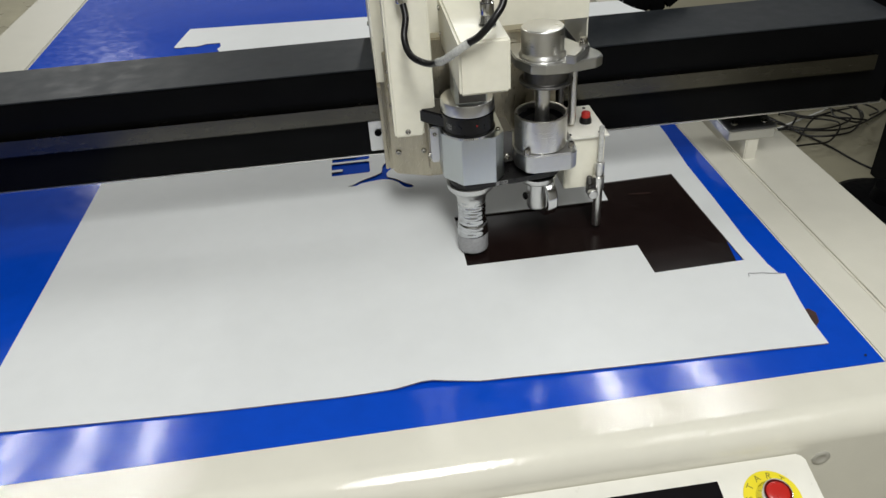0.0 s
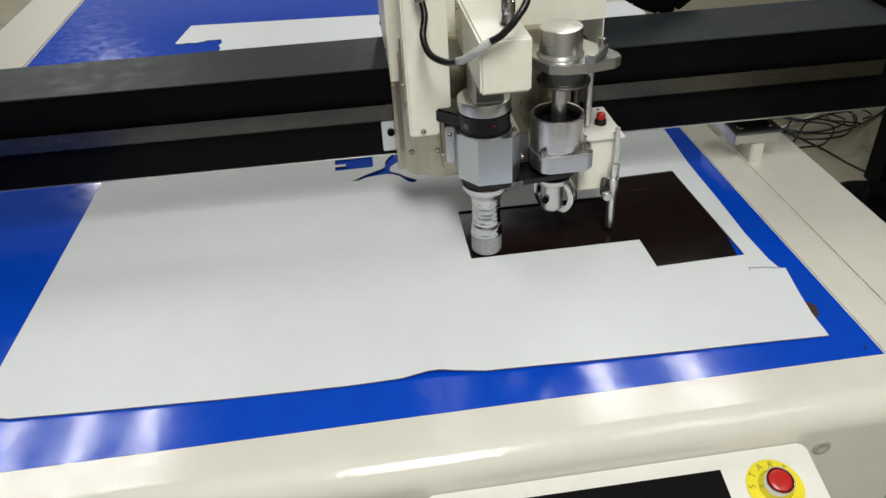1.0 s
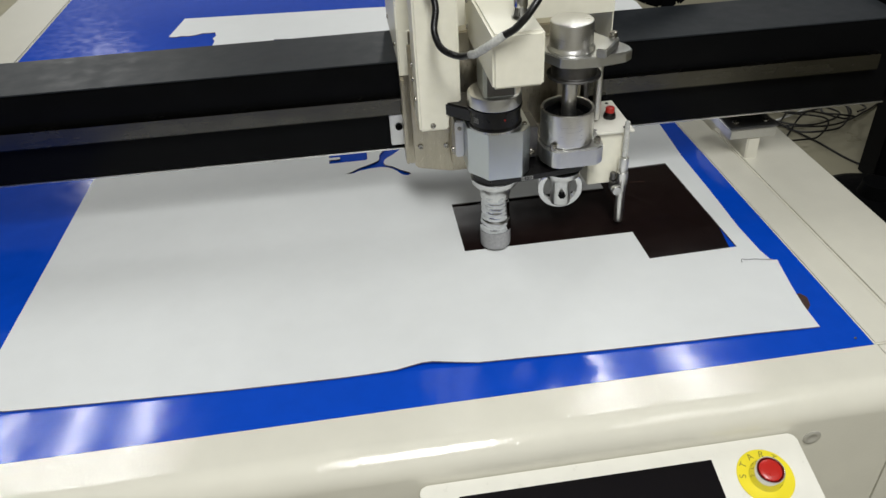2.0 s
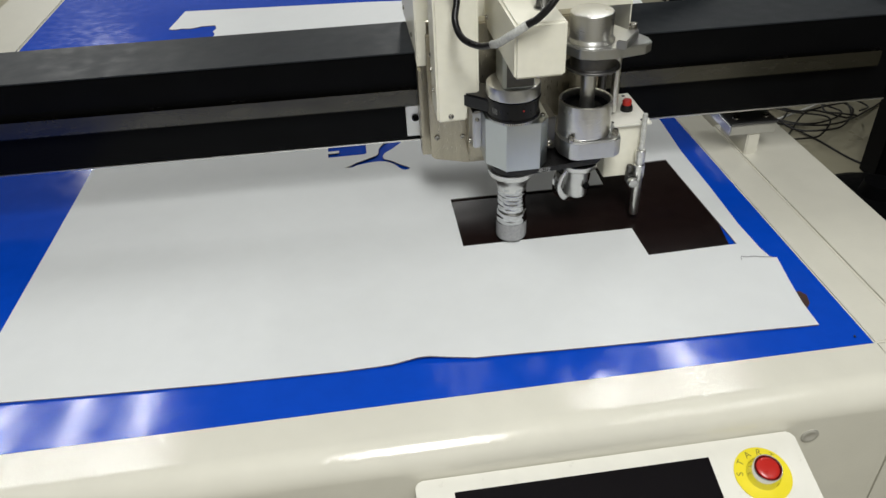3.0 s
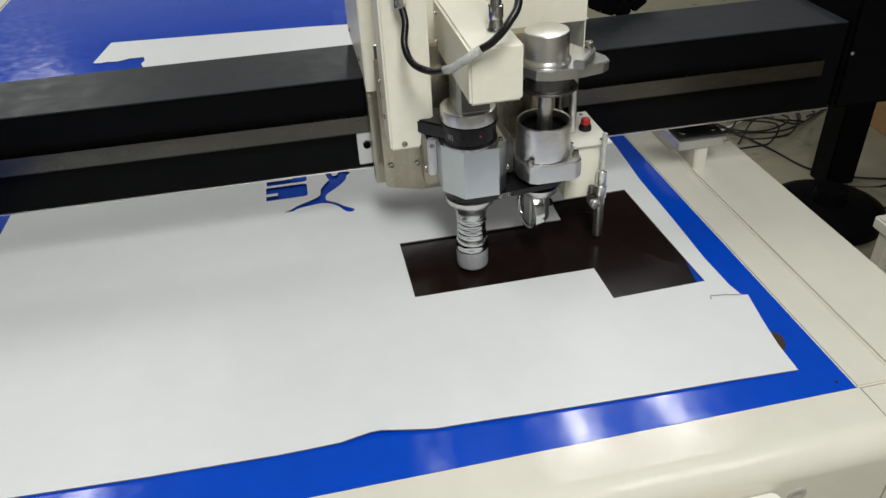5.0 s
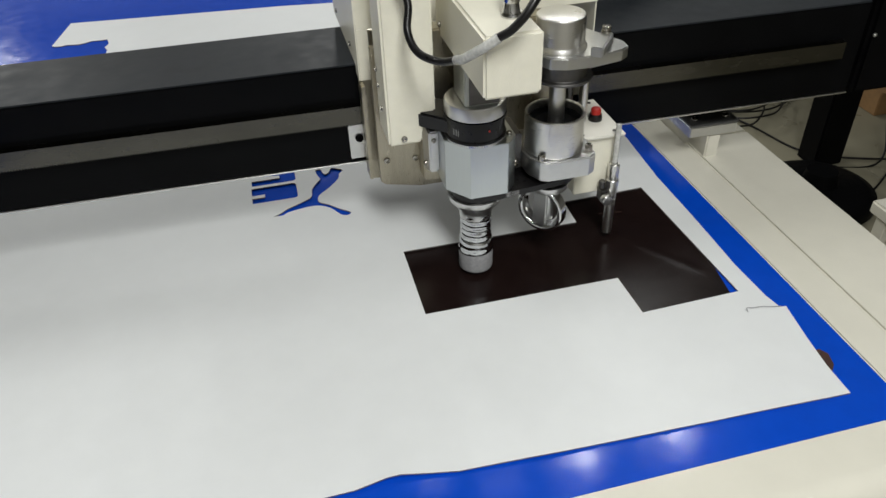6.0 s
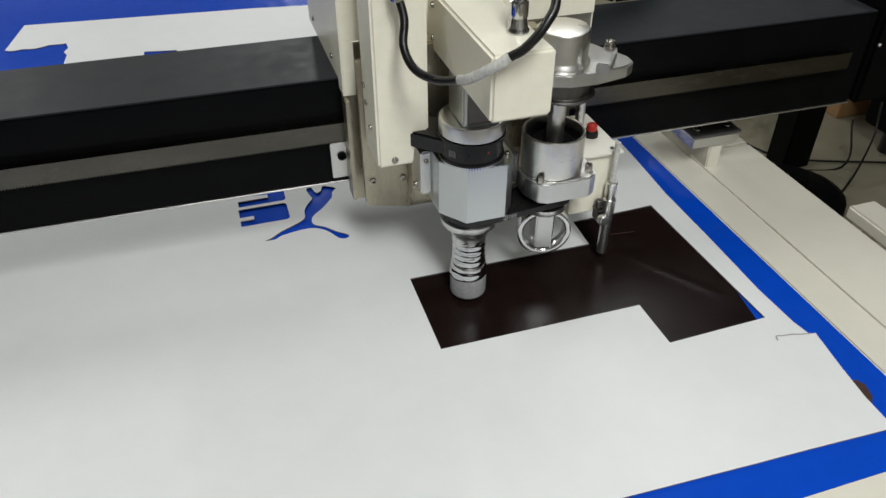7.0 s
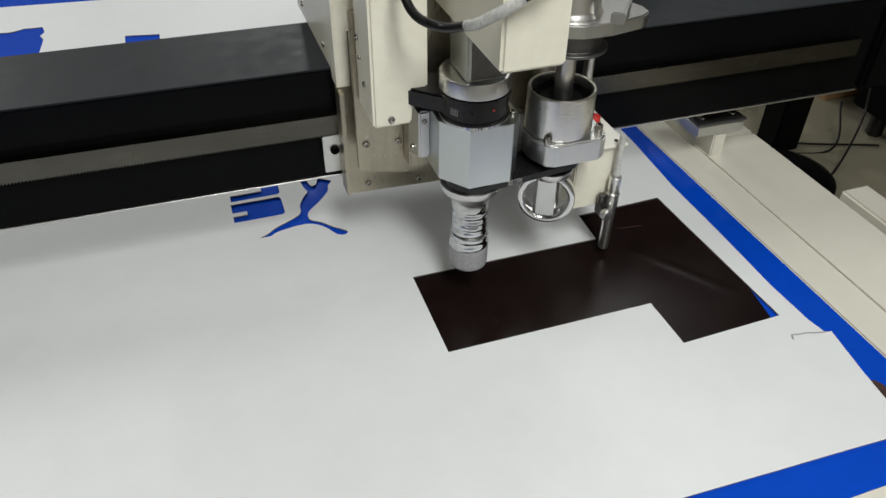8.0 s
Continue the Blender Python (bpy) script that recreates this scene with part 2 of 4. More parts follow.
def sheet(outer, holes, z, thick, relief=None, step=0.03):
    """A thin sheet with holes through it, meshed finely enough to lie unevenly."""
    from mathutils.geometry import delaunay_2d_cdt
    loops = [outer] + holes
    pts, edges = [], []
    for lp in loops:
        dense = []
        for a, b in zip(lp, lp[1:] + lp[:1]):
            k = max(1, int(math.dist(a, b) / step))
            dense += [(a[0] + (b[0] - a[0]) * i / k, a[1] + (b[1] - a[1]) * i / k) for i in range(k)]
        s = len(pts)
        pts += dense
        edges += [(s + i, s + (i + 1) % len(dense)) for i in range(len(dense))]
    xs, ys = [p[0] for p in outer], [p[1] for p in outer]

    def inside(p, lp):
        c = False
        for a, b in zip(lp, lp[1:] + lp[:1]):
            if (a[1] > p[1]) != (b[1] > p[1]) and p[0] < (b[0] - a[0]) * (p[1] - a[1]) / (b[1] - a[1]) + a[0]:
                c = not c
        return c
    x = min(xs) + step / 2
    while x < max(xs):
        y = min(ys) + step / 2
        while y < max(ys):
            if inside((x, y), outer) and not any(inside((x, y), h) for h in holes):
                pts.append((x, y))
            y += step
        x += step
    v, _, f, _, _, _ = delaunay_2d_cdt([Vector(p) for p in pts], edges, [], 0, 1e-5)
    bm = bmesh.new()
    zz = relief or (lambda x, y: 0.0)
    top = [bm.verts.new((p[0], p[1], z + thick + zz(p[0], p[1]))) for p in v]
    low = [bm.verts.new((p[0], p[1], z + zz(p[0], p[1]))) for p in v]
    for tri in f:
        c = ((v[tri[0]][0] + v[tri[1]][0] + v[tri[2]][0]) / 3, (v[tri[0]][1] + v[tri[1]][1] + v[tri[2]][1]) / 3)
        if not inside(c, outer) or any(inside(c, h) for h in holes):
            continue
        bm.faces.new([top[i] for i in tri])
        bm.faces.new([low[i] for i in reversed(tri)])
    bm.edges.ensure_lookup_table()
    tops = set(top)
    rim = [e for e in bm.edges if len(e.link_faces) == 1 and e.verts[0] in tops and e.verts[1] in tops]
    mate = dict(zip(top, low))
    for e in rim:
        a, b = e.verts
        fc = bm.faces.new((a, b, mate[b], mate[a]))
        fc.material_index = 1
    bmesh.ops.delete(bm, geom=[q for q in bm.verts if not q.link_faces], context="VERTS")
    return bm


def bars(rows, mat, name, parent, label):
    """Flat bars in place of writing that cannot be read: each row is (corner, along, up) of a small bar."""
    bm = bmesh.new()
    for p, a, u in rows:
        p, a, u = Vector(p), Vector(a), Vector(u)
        bm.faces.new([bm.verts.new(q) for q in (p, p + a, p + a + u, p + u)])
    return part(name, bm, mat, parent, label)


def lettering(text, size):
    """Flat letters of the built-in font, centred on the origin."""
    cu = bpy.data.curves.new("lettering", "FONT")
    cu.body, cu.size, cu.align_x, cu.align_y = text, size, "CENTER", "CENTER"
    tmp = new("lettering", cu)
    me = bpy.data.meshes.new_from_object(tmp.evaluated_get(bpy.context.evaluated_depsgraph_get()))
    bpy.data.objects.remove(tmp)
    bm = bmesh.new()
    bm.from_mesh(me)
    return bm


# ---- the room ----
MAT_Z = 0.85


def room():
    tagged(part("floor", box((-7, -5, -0.1), (6, 8, 0)), FLOOR), "beige coated workshop floor with a dull shine", "floor", kind="structure")
    # Walls are unseen; the south one is moved in to bounce light onto the cutter.
    for name, lo, hi in (("wall_north", (-7, 8, 0), (6, 8.15, CEIL)), ("bounce_wall_south", (-7, -2.95, 0), (6, -2.8, CEIL)),
                         ("wall_east", (6, -5, 0), (6.15, 8, CEIL)), ("wall_west", (-7.15, -5, 0), (-7, 8, CEIL))):
        tagged(part(name, box(lo, hi), WALL), "plain off-white painted wall closing the room, unseen", "wall", kind="structure")
    tagged(part("ceiling", box((-7, -5, CEIL), (6, 8, CEIL + 0.1)), CEILING), "plain white workshop ceiling", "ceiling", kind="structure")


# ---- the cutting table ----
MAT_L, MAT_BACK = -1.42, 2.45


def skirt(x0, x1, drop=0.0, bm=None):
    prof = [(0.0, MAT_Z - drop)]
    for i in range(9):
        a = radians(90 + 90 * i / 8)
        prof.append((-0.045 + 0.032 * math.cos(a), MAT_Z - drop - 0.032 + 0.032 * math.sin(a)))
    prof += [(-0.077, 0.25), (0.0, 0.25)]
    return prism([(y, z) for y, z in prof], (x0, x1), "x", 0, bm)


def cutting_table():
    t = empty("cutting_table", (-0.7, 1.1, 0.0), "large cream-enamelled flatbed cutting table with rounded front edge", "cutting machine")
    part("bed", box((MAT_L - 0.005, 0.004, 0.10), (0.004, MAT_BACK, MAT_Z - 0.006), 0.002), DARK_STEEL, t, "bed under the mat")
    part("front_apron", skirt(-1.60, 0.0015), CREAM, t, "glossy cream front apron with rounded nose")
    part("front_apron", skirt(0.0045, 0.30, 0.002), CREAM, t, "glossy cream end piece beside the apron")
    part("side_rim", box((0.0, 0.0015, 0.30), (0.054, MAT_BACK + 0.1, MAT_Z), 0.002), CREAM, t, "narrow cream rim along the mat")
    part("rail_cover", box((0.0595, 0.0015, 0.30), (0.178, 0.60, MAT_Z - 0.004), 0.003), CREAM, t, "cream sheet cover over the side rail")
    part("rail_slot", box((0.0545, 0.003, 0.30), (0.059, MAT_BACK, MAT_Z - 0.04)), SLOT, t, "dark slot beside the rail")
    part("rail_base", box((0.0595, 0.602, 0.30), (0.0872, MAT_BACK, MAT_Z - 0.05), 0.002), CREAM, t)
    part("rail_cover", box((0.0876, 0.602, 0.30), (0.178, MAT_BACK, MAT_Z - 0.004), 0.003), CREAM, t, "cream sheet cover over the side rail")
    part("side_rim", box((MAT_L - 0.17, 0.0015, 0.30), (MAT_L, MAT_BACK + 0.1, MAT_Z + 0.002), 0.004), CREAM, t, "wide cream rim along the mat")
    part("back_rim", box((MAT_L + 0.002, MAT_BACK + 0.002, 0.30), (-0.002, MAT_BACK + 0.1, MAT_Z), 0.003), CREAM, t)
    for lx in (-1.45, 0.06):
        for ly in (0.12, MAT_BACK - 0.1):
            part("leg", box((lx - 0.05, ly - 0.05, 0.0), (lx + 0.05, ly + 0.05, 0.31), 0.004), CREAM, t)
    lock = lathe((-0.112, -0.0765, 0.792), [(0.011, -0.001), (0.011, 0.0012), (0.009, 0.0022), (0.006, 0.0022), (0.005, 0.0012), (0, 0.0012)],
                 24, None, Vector((0, -1, 0)).to_track_quat("Z", "Y").to_matrix().to_4x4())
    part("cam_lock", lock, LOCK, t, "small round metal cam lock")
    part("corner_screw", screw((-0.018, 0.014, MAT_Z + 0.0012), (0, 0, 1), 0.0016, 0.0006), DARK_STEEL, t)


def cutting_mat():
    bm = sheet([(MAT_L + 0.003, 0.0005), (-0.0015, 0.0005), (-0.0015, MAT_BACK), (MAT_L + 0.003, MAT_BACK)], [], MAT_Z - 0.006, 0.006,
               lambda x, y: 0.0003 * noise.noise((x * 9, y * 9, 3)), 0.05)
    tagged(part("cutting_mat", bm, [BLUE, BLUE]), "glossy royal blue felt cutting mat lying on the table", "cutting mat")


# ---- leather on the mat ----
def notched(x0, y0, x1, y1, deep, n0, n1, n2):
    """A block with rounded far corners and a slot cut into its x0 end."""
    round_end = [p for p in rounded(x0, y0, x1, y1, 0.006) if p[0] > (x0 + x1) / 2]
    return [(x0, y0)] + round_end + [(x0, y1), (x0, n1), (x0 + deep, n2), (x0 + deep, n0), (x0, n0)]


HIDE_Z = 0.8512


def leather():
    outer = [(-1.092, 0.090), (-1.053, 0.080), (-0.96, 0.0745), (-0.788, 0.0655), (-0.654, 0.061), (-0.586, 0.0612), (-0.553, 0.0655), (-0.540, 0.0655),
             (-0.483, 0.0562), (-0.38, 0.051), (-0.24, 0.0465), (-0.0505, 0.0395), (-0.0485, 0.082), (-0.0425, 0.125), (-0.0325, 0.1815), (-0.0405, 0.1825),
             (-0.045, 0.206), (-0.0475, 0.272), (-0.0455, 0.33), (-0.044, 0.387), (-0.043, 0.50), (-0.0345, 0.62), (-0.030, 0.76), (-0.038, 0.93), (-0.3, 0.955),
             (-0.6, 0.94), (-0.9, 0.95), (-1.075, 0.935), (-1.078, 0.645), (-1.086, 0.387), (-1.094, 0.178)]
    window = [(-0.462, 0.291), (-0.206, 0.289), (-0.205, 0.2195), (-0.0725, 0.2225), (-0.080, 0.479), (-0.2068, 0.476), (-0.209, 0.4215), (-0.462, 0.4245)]
    blocks = [notched(-0.6575, 0.6065, -0.5885, 0.6500, 0.0195, 0.6205, 0.6290, 0.6290), notched(-0.6562, 0.6570, -0.5875, 0.7000, 0.044, 0.6715, 0.6850, 0.6795),
              rounded(-0.655, 0.708, -0.586, 0.752, 0.006)]
    spine = [(-0.6299, 0.5627), (-0.615, 0.5625), (-0.6048, 0.5690), (-0.5665, 0.5745), (-0.545, 0.562), (-0.532, 0.540), (-0.5225, 0.5355), (-0.5168, 0.5400),
             (-0.5215, 0.5470), (-0.532, 0.5560), (-0.546, 0.5720), (-0.5595, 0.5830), (-0.5575, 0.6010), (-0.5400, 0.6190), (-0.5222, 0.6420), (-0.5185, 0.6570), (-0.5115, 0.6660), (-0.5200, 0.6735), (-0.5290, 0.6780),
             (-0.5340, 0.6660), (-0.5405, 0.6615), (-0.5440, 0.6680), (-0.5465, 0.6790), (-0.5545, 0.6770), (-0.5525, 0.6600), (-0.5500, 0.6490), (-0.5570, 0.6390), (-0.5660, 0.6210), (-0.5690, 0.6010), (-0.5840, 0.5900), (-0.6060, 0.5785), (-0.6190, 0.5680)]

    spine = [(p.x, p.y) for p in spline([(x, y, 0) for x, y in spine + spine[:1]], 3)[:-1]]

    def lie(x, y):
        w = 0.0006 * (noise.noise((x * 5, y * 5, 1)) + 0.5)
        edge = max(0.0, 1 - (y - 0.04) / 0.05)
        w += 0.0022 * edge * max(0.0, noise.noise((x * 7.0 + 0.4, 0, 5)) + 0.1)
        w += 0.0035 * math.exp(-(((x + 0.545) / 0.035) ** 2 + ((y - 0.062) / 0.03) ** 2))
        return w
    bm = sheet(outer, [window] + blocks + [spine], HIDE_Z, 0.0016, lie, 0.025)
    tagged(part("leather_hide", bm, [HIDE, HIDE_EDGE], None, sharp=60),
           "large white leather sheet with cut-out openings lying on the blue mat", "leather")
    fold_a, fold_b = Vector((-0.179, 0.397)), Vector((-0.096, 0.275))

    def crease(x, y):
        """A faint fold across the brown piece."""
        p, way = Vector((x, y)), fold_b - fold_a
        k = min(1.0, max(0.0, (p - fold_a).dot(way) / way.length_squared))
        return 0.0006 * max(0.0, 1 - (p - fold_a - way * k).length / 0.009)
    bm = sheet([(-0.52, 0.25), (-0.25, 0.20), (-0.0875, 0.195), (-0.0825, 0.2225), (-0.0740, 0.275), (-0.0728, 0.330), (-0.0725, 0.364), (-0.0725, 0.50), (-0.3, 0.52), (-0.5, 0.50)],
               [], 0.8503, 0.0005, crease, 0.007)
    tagged(part("leather_piece", bm, [BROWN, BROWN], None, sharp=60), "dark brown smooth leather piece showing through the white sheet", "leather")
    bm = sheet([(-0.060, 0.108), (-0.0385, 0.108), (-0.0335, 0.099), (-0.036, 0.090), (-0.0383, 0.0825), (-0.0465, 0.074), (-0.060, 0.078)], [], 0.8502, 0.0008, None, 0.01)
    tagged(part("leather_scrap", bm, [TAN, TAN]), "small torn tan leather scrap under the white sheet", "leather scrap")
    bm = hose([(-0.0834, 0.1840, 0.8542), (-0.0815, 0.1895, 0.8552), (-0.074, 0.1885, 0.8546), (-0.0627, 0.1868, 0.8552), (-0.054, 0.1845, 0.8548), (-0.040, 0.1812, 0.855)], 0.00055, 6)
    tagged(part("thread", bm, GREY_THREAD), "loose grey thread lying on the white leather", "thread")
    bm = hose([(-0.1698, 0.4337, 0.8516), (-0.15, 0.4315, 0.8517), (-0.1351, 0.4295, 0.8516)], 0.0005, 5)
    tagged(part("leather_sliver", bm, TAN), "thin tan sliver on the dark leather", "leather scrap")
    # the cut strip behind the gantry, with its stepped end
    r = random.Random(4)
    jag = [(-1.062, 1.395)]
    for i in range(9):
        jag.append((-1.062 + 0.013 * (i + 0.5), 1.392 + r.uniform(-0.006, 0.008)))
    jag += [(-0.944, 1.398), (-0.938, 1.37), (-0.945, 1.35), (-0.938, 1.33), (-0.946, 1.20)]
    outer = jag + [(-0.787, 1.20), (-0.787, 1.3), (-0.722, 1.287), (-0.722, 1.20), (-0.3, 1.15), (0.16, 1.14), (0.174, 1.326), (0.168, 1.385), (0.153, 1.411), (0.056, 1.421), (-0.3, 1.452), (-0.544, 1.487), (-0.8, 1.512), (-1.040, 1.535)]
    bm = sheet(outer, [], 0.8505, 0.0016, lambda x, y: 0.0006 * (noise.noise((x * 6, y * 6, 2)) + 0.5), 0.03)
    tagged(part("leather_offcut", bm, [HIDE, HIDE_EDGE], None, sharp=60), "white leather offcut strip with a jagged stepped end", "leather")


# ---- the operator's panel ----
def control_panel():
    o = Vector((-0.1385, -0.0785, 0.808))
    p = empty("control_panel", o, "white sloping control box with dark screen and red start button", "control panel")
    m = Matrix.Translation(o) @ pose(0, 0, 0, 15, 0, 0)

    def put(name, bm, mat, parent, label="", sharp=35):
        bmesh.ops.transform(bm, matrix=m, verts=bm.verts)
        return part(name, bm, mat, parent, label, sharp=sharp)
    put("housing", prism(rounded(-0.437, -0.26, 0.0, 0.0, 0.008), (-0.05, 0.0), "z", 0.002), PANEL_WHITE, p)
    put("screen", box((-0.395, -0.24, 0.0), (-0.107, -0.018, 0.0012), 0.0004), SCREEN, p, "black glass display")
    c = (-0.0545, -0.0455, 0)
    ring = lathe(c, [(0.0145, 0.0004), (0.0315, 0.0004), (0.0315, 0.0011), (0.0145, 0.0011)], 48)
    ring = put("label_ring", ring, YELLOW, p, "round yellow legend plate")
    put("bezel", lathe(c, [(0.0185, 0.001), (0.0185, 0.005), (0.0172, 0.0075), (0.0158, 0.0175), (0.0146, 0.0186), (0.0132, 0.0175), (0.0128, 0.004)], 40), CHROME, p, "chrome bezel")
    put("button", lathe(c, [(0.0126, 0.004), (0.0126, 0.0172), (0.0120, 0.0184), (0.008, 0.0192), (0, 0.0194)], 40), RED, p, "red push button")
    for ch, a in zip("START", (172, 141, 110, 79, 48)):
        bm = lettering(ch, 0.0104)
        bmesh.ops.transform(bm, matrix=pose(c[0] + 0.0252 * math.cos(radians(a)), c[1] + 0.0252 * math.sin(radians(a)), 0.0013, 0, 0, a - 90), verts=bm.verts)
        bmesh.ops.transform(bm, matrix=m, verts=bm.verts)
        part("letter", bm, OLIVE_INK, ring, "olive letter of the word start")


# ---- the gantry ----
def gantry():
    g = empty("gantry", (-0.6, 0.6, 0.95), "black anodised gantry beam spanning the cutting table", "gantry")
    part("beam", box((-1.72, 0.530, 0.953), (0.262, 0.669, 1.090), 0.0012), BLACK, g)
    # Thin added skin that gives the beam's top its lit grey.
    part("lit_top_skin", box((-1.72, 0.5303, 1.0902), (0.262, 0.6687, 1.0925), 0.0016), LIT_TOP, g, "thin added skin, greyer than the beam for its lit top")
    part("lower_lip", box((-1.72, 0.5275, 0.9503), (0.262, 0.537, 0.9527), 0.0006), ALU_MATT, g, "thin bare aluminium lower lip")
    bm = bmesh.new()
    x, prof = -1.70, [(-1.70, 1.0405)]
    while x < 0.225:
        prof += [(x, 1.0165), (x + 0.0007, 1.0165), (x + 0.0014, 1.0146), (x + 0.0021, 1.0146), (x + 0.0028, 1.0165)]
        x += 0.00345
    prof += [(x, 1.0165), (x, 1.0405)]
    vs = [[bm.verts.new((px, y, pz)) for px, pz in prof] for y in (0.516, 0.5295)]
    tops = [[bm.verts.new((px, y, 1.0405)) for px, pz in prof[1:-1]] for y in (0.516, 0.5295)]
    n = len(prof)
    for s in (0, 1):
        low, up = vs[s][1:-1], tops[s]
        for i in range(len(low) - 1):
            bm.faces.new((low[i], low[i + 1], up[i + 1], up[i]))
    for i in range(1, n - 2):
        bm.faces.new((vs[0][i], vs[0][i + 1], vs[1][i + 1], vs[1][i]))
    for i in range(n - 3):
        bm.faces.new((tops[0][i], tops[0][i + 1], tops[1][i + 1], tops[1][i]))
    bmesh.ops.delete(bm, geom=[v for v in bm.verts if not v.link_faces], context="VERTS")
    part("rack", bm, RACK, g, "worn steel tooth rack", sharp=20)
    part("end_housing", box((0.264, 0.520, 0.951), (0.44, 0.70, 1.16), 0.006), BLACK_SATIN, g, "black end housing")
    part("end_screw", screw((0.272, 0.5195, 1.045), (0, -1, 0), 0.003, 0.002), ALU_MATT, g)
    for side in (0.070, -1.50):
        foot = part("foot_block", prism([(side - 0.041, 0.886), (side + 0.041, 0.886), (side + 0.041, 0.904), (side - 0.041, 0.904)], (0.566, 0.68), "y", 0.0015), ALU_MATT, g,
                    "light grey aluminium foot block")
        part("top_plate", box((side - 0.042, 0.5645, 0.9045), (side + 0.042, 0.68, 0.9085), 0.001), GREY_PLATE, foot, "dark grey plate")
        part("stem", box((side - 0.006, 0.568, 0.81), (side + 0.0165, 0.67, 0.8855), 0.002), CREAM, foot)
        part("column", box((side - 0.037, 0.61, 0.9088), (side + 0.037, 0.68, 0.9525), 0.002), BLACK_SATIN, foot)
        for sx in (-0.026, 0.027):
            part("screw", screw((side + sx, 0.583, 0.9085), (0, 0, 1), 0.006, 0.004), SCREW, foot)
    return g


# ---- the carriage ----
def carriage():
    c = empty("carriage", (-0.36, 0.53, 0.95), "steel carriage with cream sheet cover on the gantry", "machine carriage")
    bm = box((-0.514, 0.502, 1.092), (-0.5125, 0.73, 1.27))
    box((-0.5122, 0.502, 1.146), (-0.200, 0.5035, 1.27), 0, bm)
    box((-0.2015, 0.5037, 1.092), (-0.200, 0.73, 1.27), 0, bm)
    box((-0.5122, 0.5037, 1.2685), (-0.2017, 0.73, 1.27), 0, bm)
    box((-0.5122, 0.502, 1.081), (-0.4985, 0.5035, 1.1458), 0, bm)
    box((-0.514, 0.502, 1.081), (-0.5125, 0.535, 1.0918), 0, bm)
    cover = part("cover", bm, HEAD_CREAM, c, "cream sheet metal cover over the beam")
    for y, z in ((0.688, 1.108), (0.56, 1.108), (0.688, 1.2), (0.56, 1.2)):
        part("screw", screw((-0.5142, y, z), (-1, 0, 0), 0.0034, 0.002), SCREW, cover)
    plate = part("back_plate", prism([(-0.509, 0.936), (-0.27, 0.926), (-0.235, 0.945), (-0.235, 1.144), (-0.509, 1.144)], (0.503, 0.5145), "y", 0.001), STEEL, c, "brushed steel back plate")
    part("flange", box((-0.5145, 0.488, 0.944), (-0.5095, 0.5145, 1.080), 0.001), STEEL, plate)
    part("screw", screw((-0.485, 0.5025, 0.948), (0, -1, 0), 0.0036), SCREW, plate)
    part("screw", screw((-0.42, 0.5025, 0.942), (0, -1, 0), 0.0036), SCREW, plate)
    part("upper_block", box((-0.46, 0.478, 1.10), (-0.24, 0.5028, 1.143), 0.002), DARK_STEEL, plate)
    br = part("rack_guard", prism(rounded(-0.534, 0.9645, -0.510, 1.014, 0.002), (0.5155, 0.5235), "y"), ALU_MATT, c, "small scuffed bare metal guard")
    part("screw", screw((-0.5205, 0.515, 0.995), (0, -1, 0), 0.0055, 0.003), BLACK_SATIN, br)
    # sensor box with its button and the laser pointer
    sb = part("sensor_box", prism([(-0.2555, 0.404), (-0.1965, 0.404), (-0.1965, 0.502), (-0.2555, 0.502)], (0.922, 1.0045), "z", 0.0015), HEAD_CREAM, c, "cream pointer box")
    part("box_lid", box((-0.262, 0.399, 1.0048), (-0.192, 0.502, 1.0085), 0.0008), PANEL_WHITE, sb, "white screwed lid")
    for x, y in ((-0.2475, 0.409), (-0.2035, 0.409), (-0.2035, 0.492)):
        part("screw", screw((x, y, 1.0085), (0, 0, 1), 0.0026, 0.0012), DARK_STEEL, sb)
    part("button_collar", lathe((-0.2145, 0.445, 1.0086), [(0.0090, 0), (0.0090, 0.004), (0.0076, 0.0085), (0.0068, 0.009)], 28), RUBBER, sb)
    part("button", lathe((-0.2145, 0.445, 1.0086), [(0.0066, 0.004), (0.0066, 0.0150), (0.0056, 0.0165), (0, 0.017)], 28), RED, sb, "small red push button")
    ax = (-0.206, 0.393)
    lp = part("laser_pointer", lathe((*ax, 0.0), [(0.0045, 0.860), (0.0064, 0.861), (0.0068, 0.925), (0.0082, 0.926), (0.0082, 0.945), (0.0062, 0.9455), (0.0062, 0.949),
                                                 (0.0072, 0.950), (0.0072, 0.968), (0.006, 0.970)], 28), ALU_TURNED, c, "slim aluminium laser pointer")
    part("tube", rod((*ax, 0.9702), (*ax, 1.026), 0.0036, 16), PALE_PLASTIC, lp, "clear plastic tube")
    part("clamp_block", box((-0.222, 0.388, 0.914), (-0.2125, 0.4035, 0.932), 0.001), DARK_STEEL, lp)
    part("clamp_knob", rod((-0.2175, 0.387, 0.922), (-0.2175, 0.377, 0.922), 0.0075, 20), ALU_MATT, lp, "knurled clamp knob")
    part("thread_screw", rod((-0.219, 0.396, 0.9322), (-0.219, 0.396, 0.944), 0.0045, 14), DARK_STEEL, lp)
    return c


# ---- the knife cutter ----
A1 = (-0.399, 0.379)
A2 = (-0.2965, 0.387)


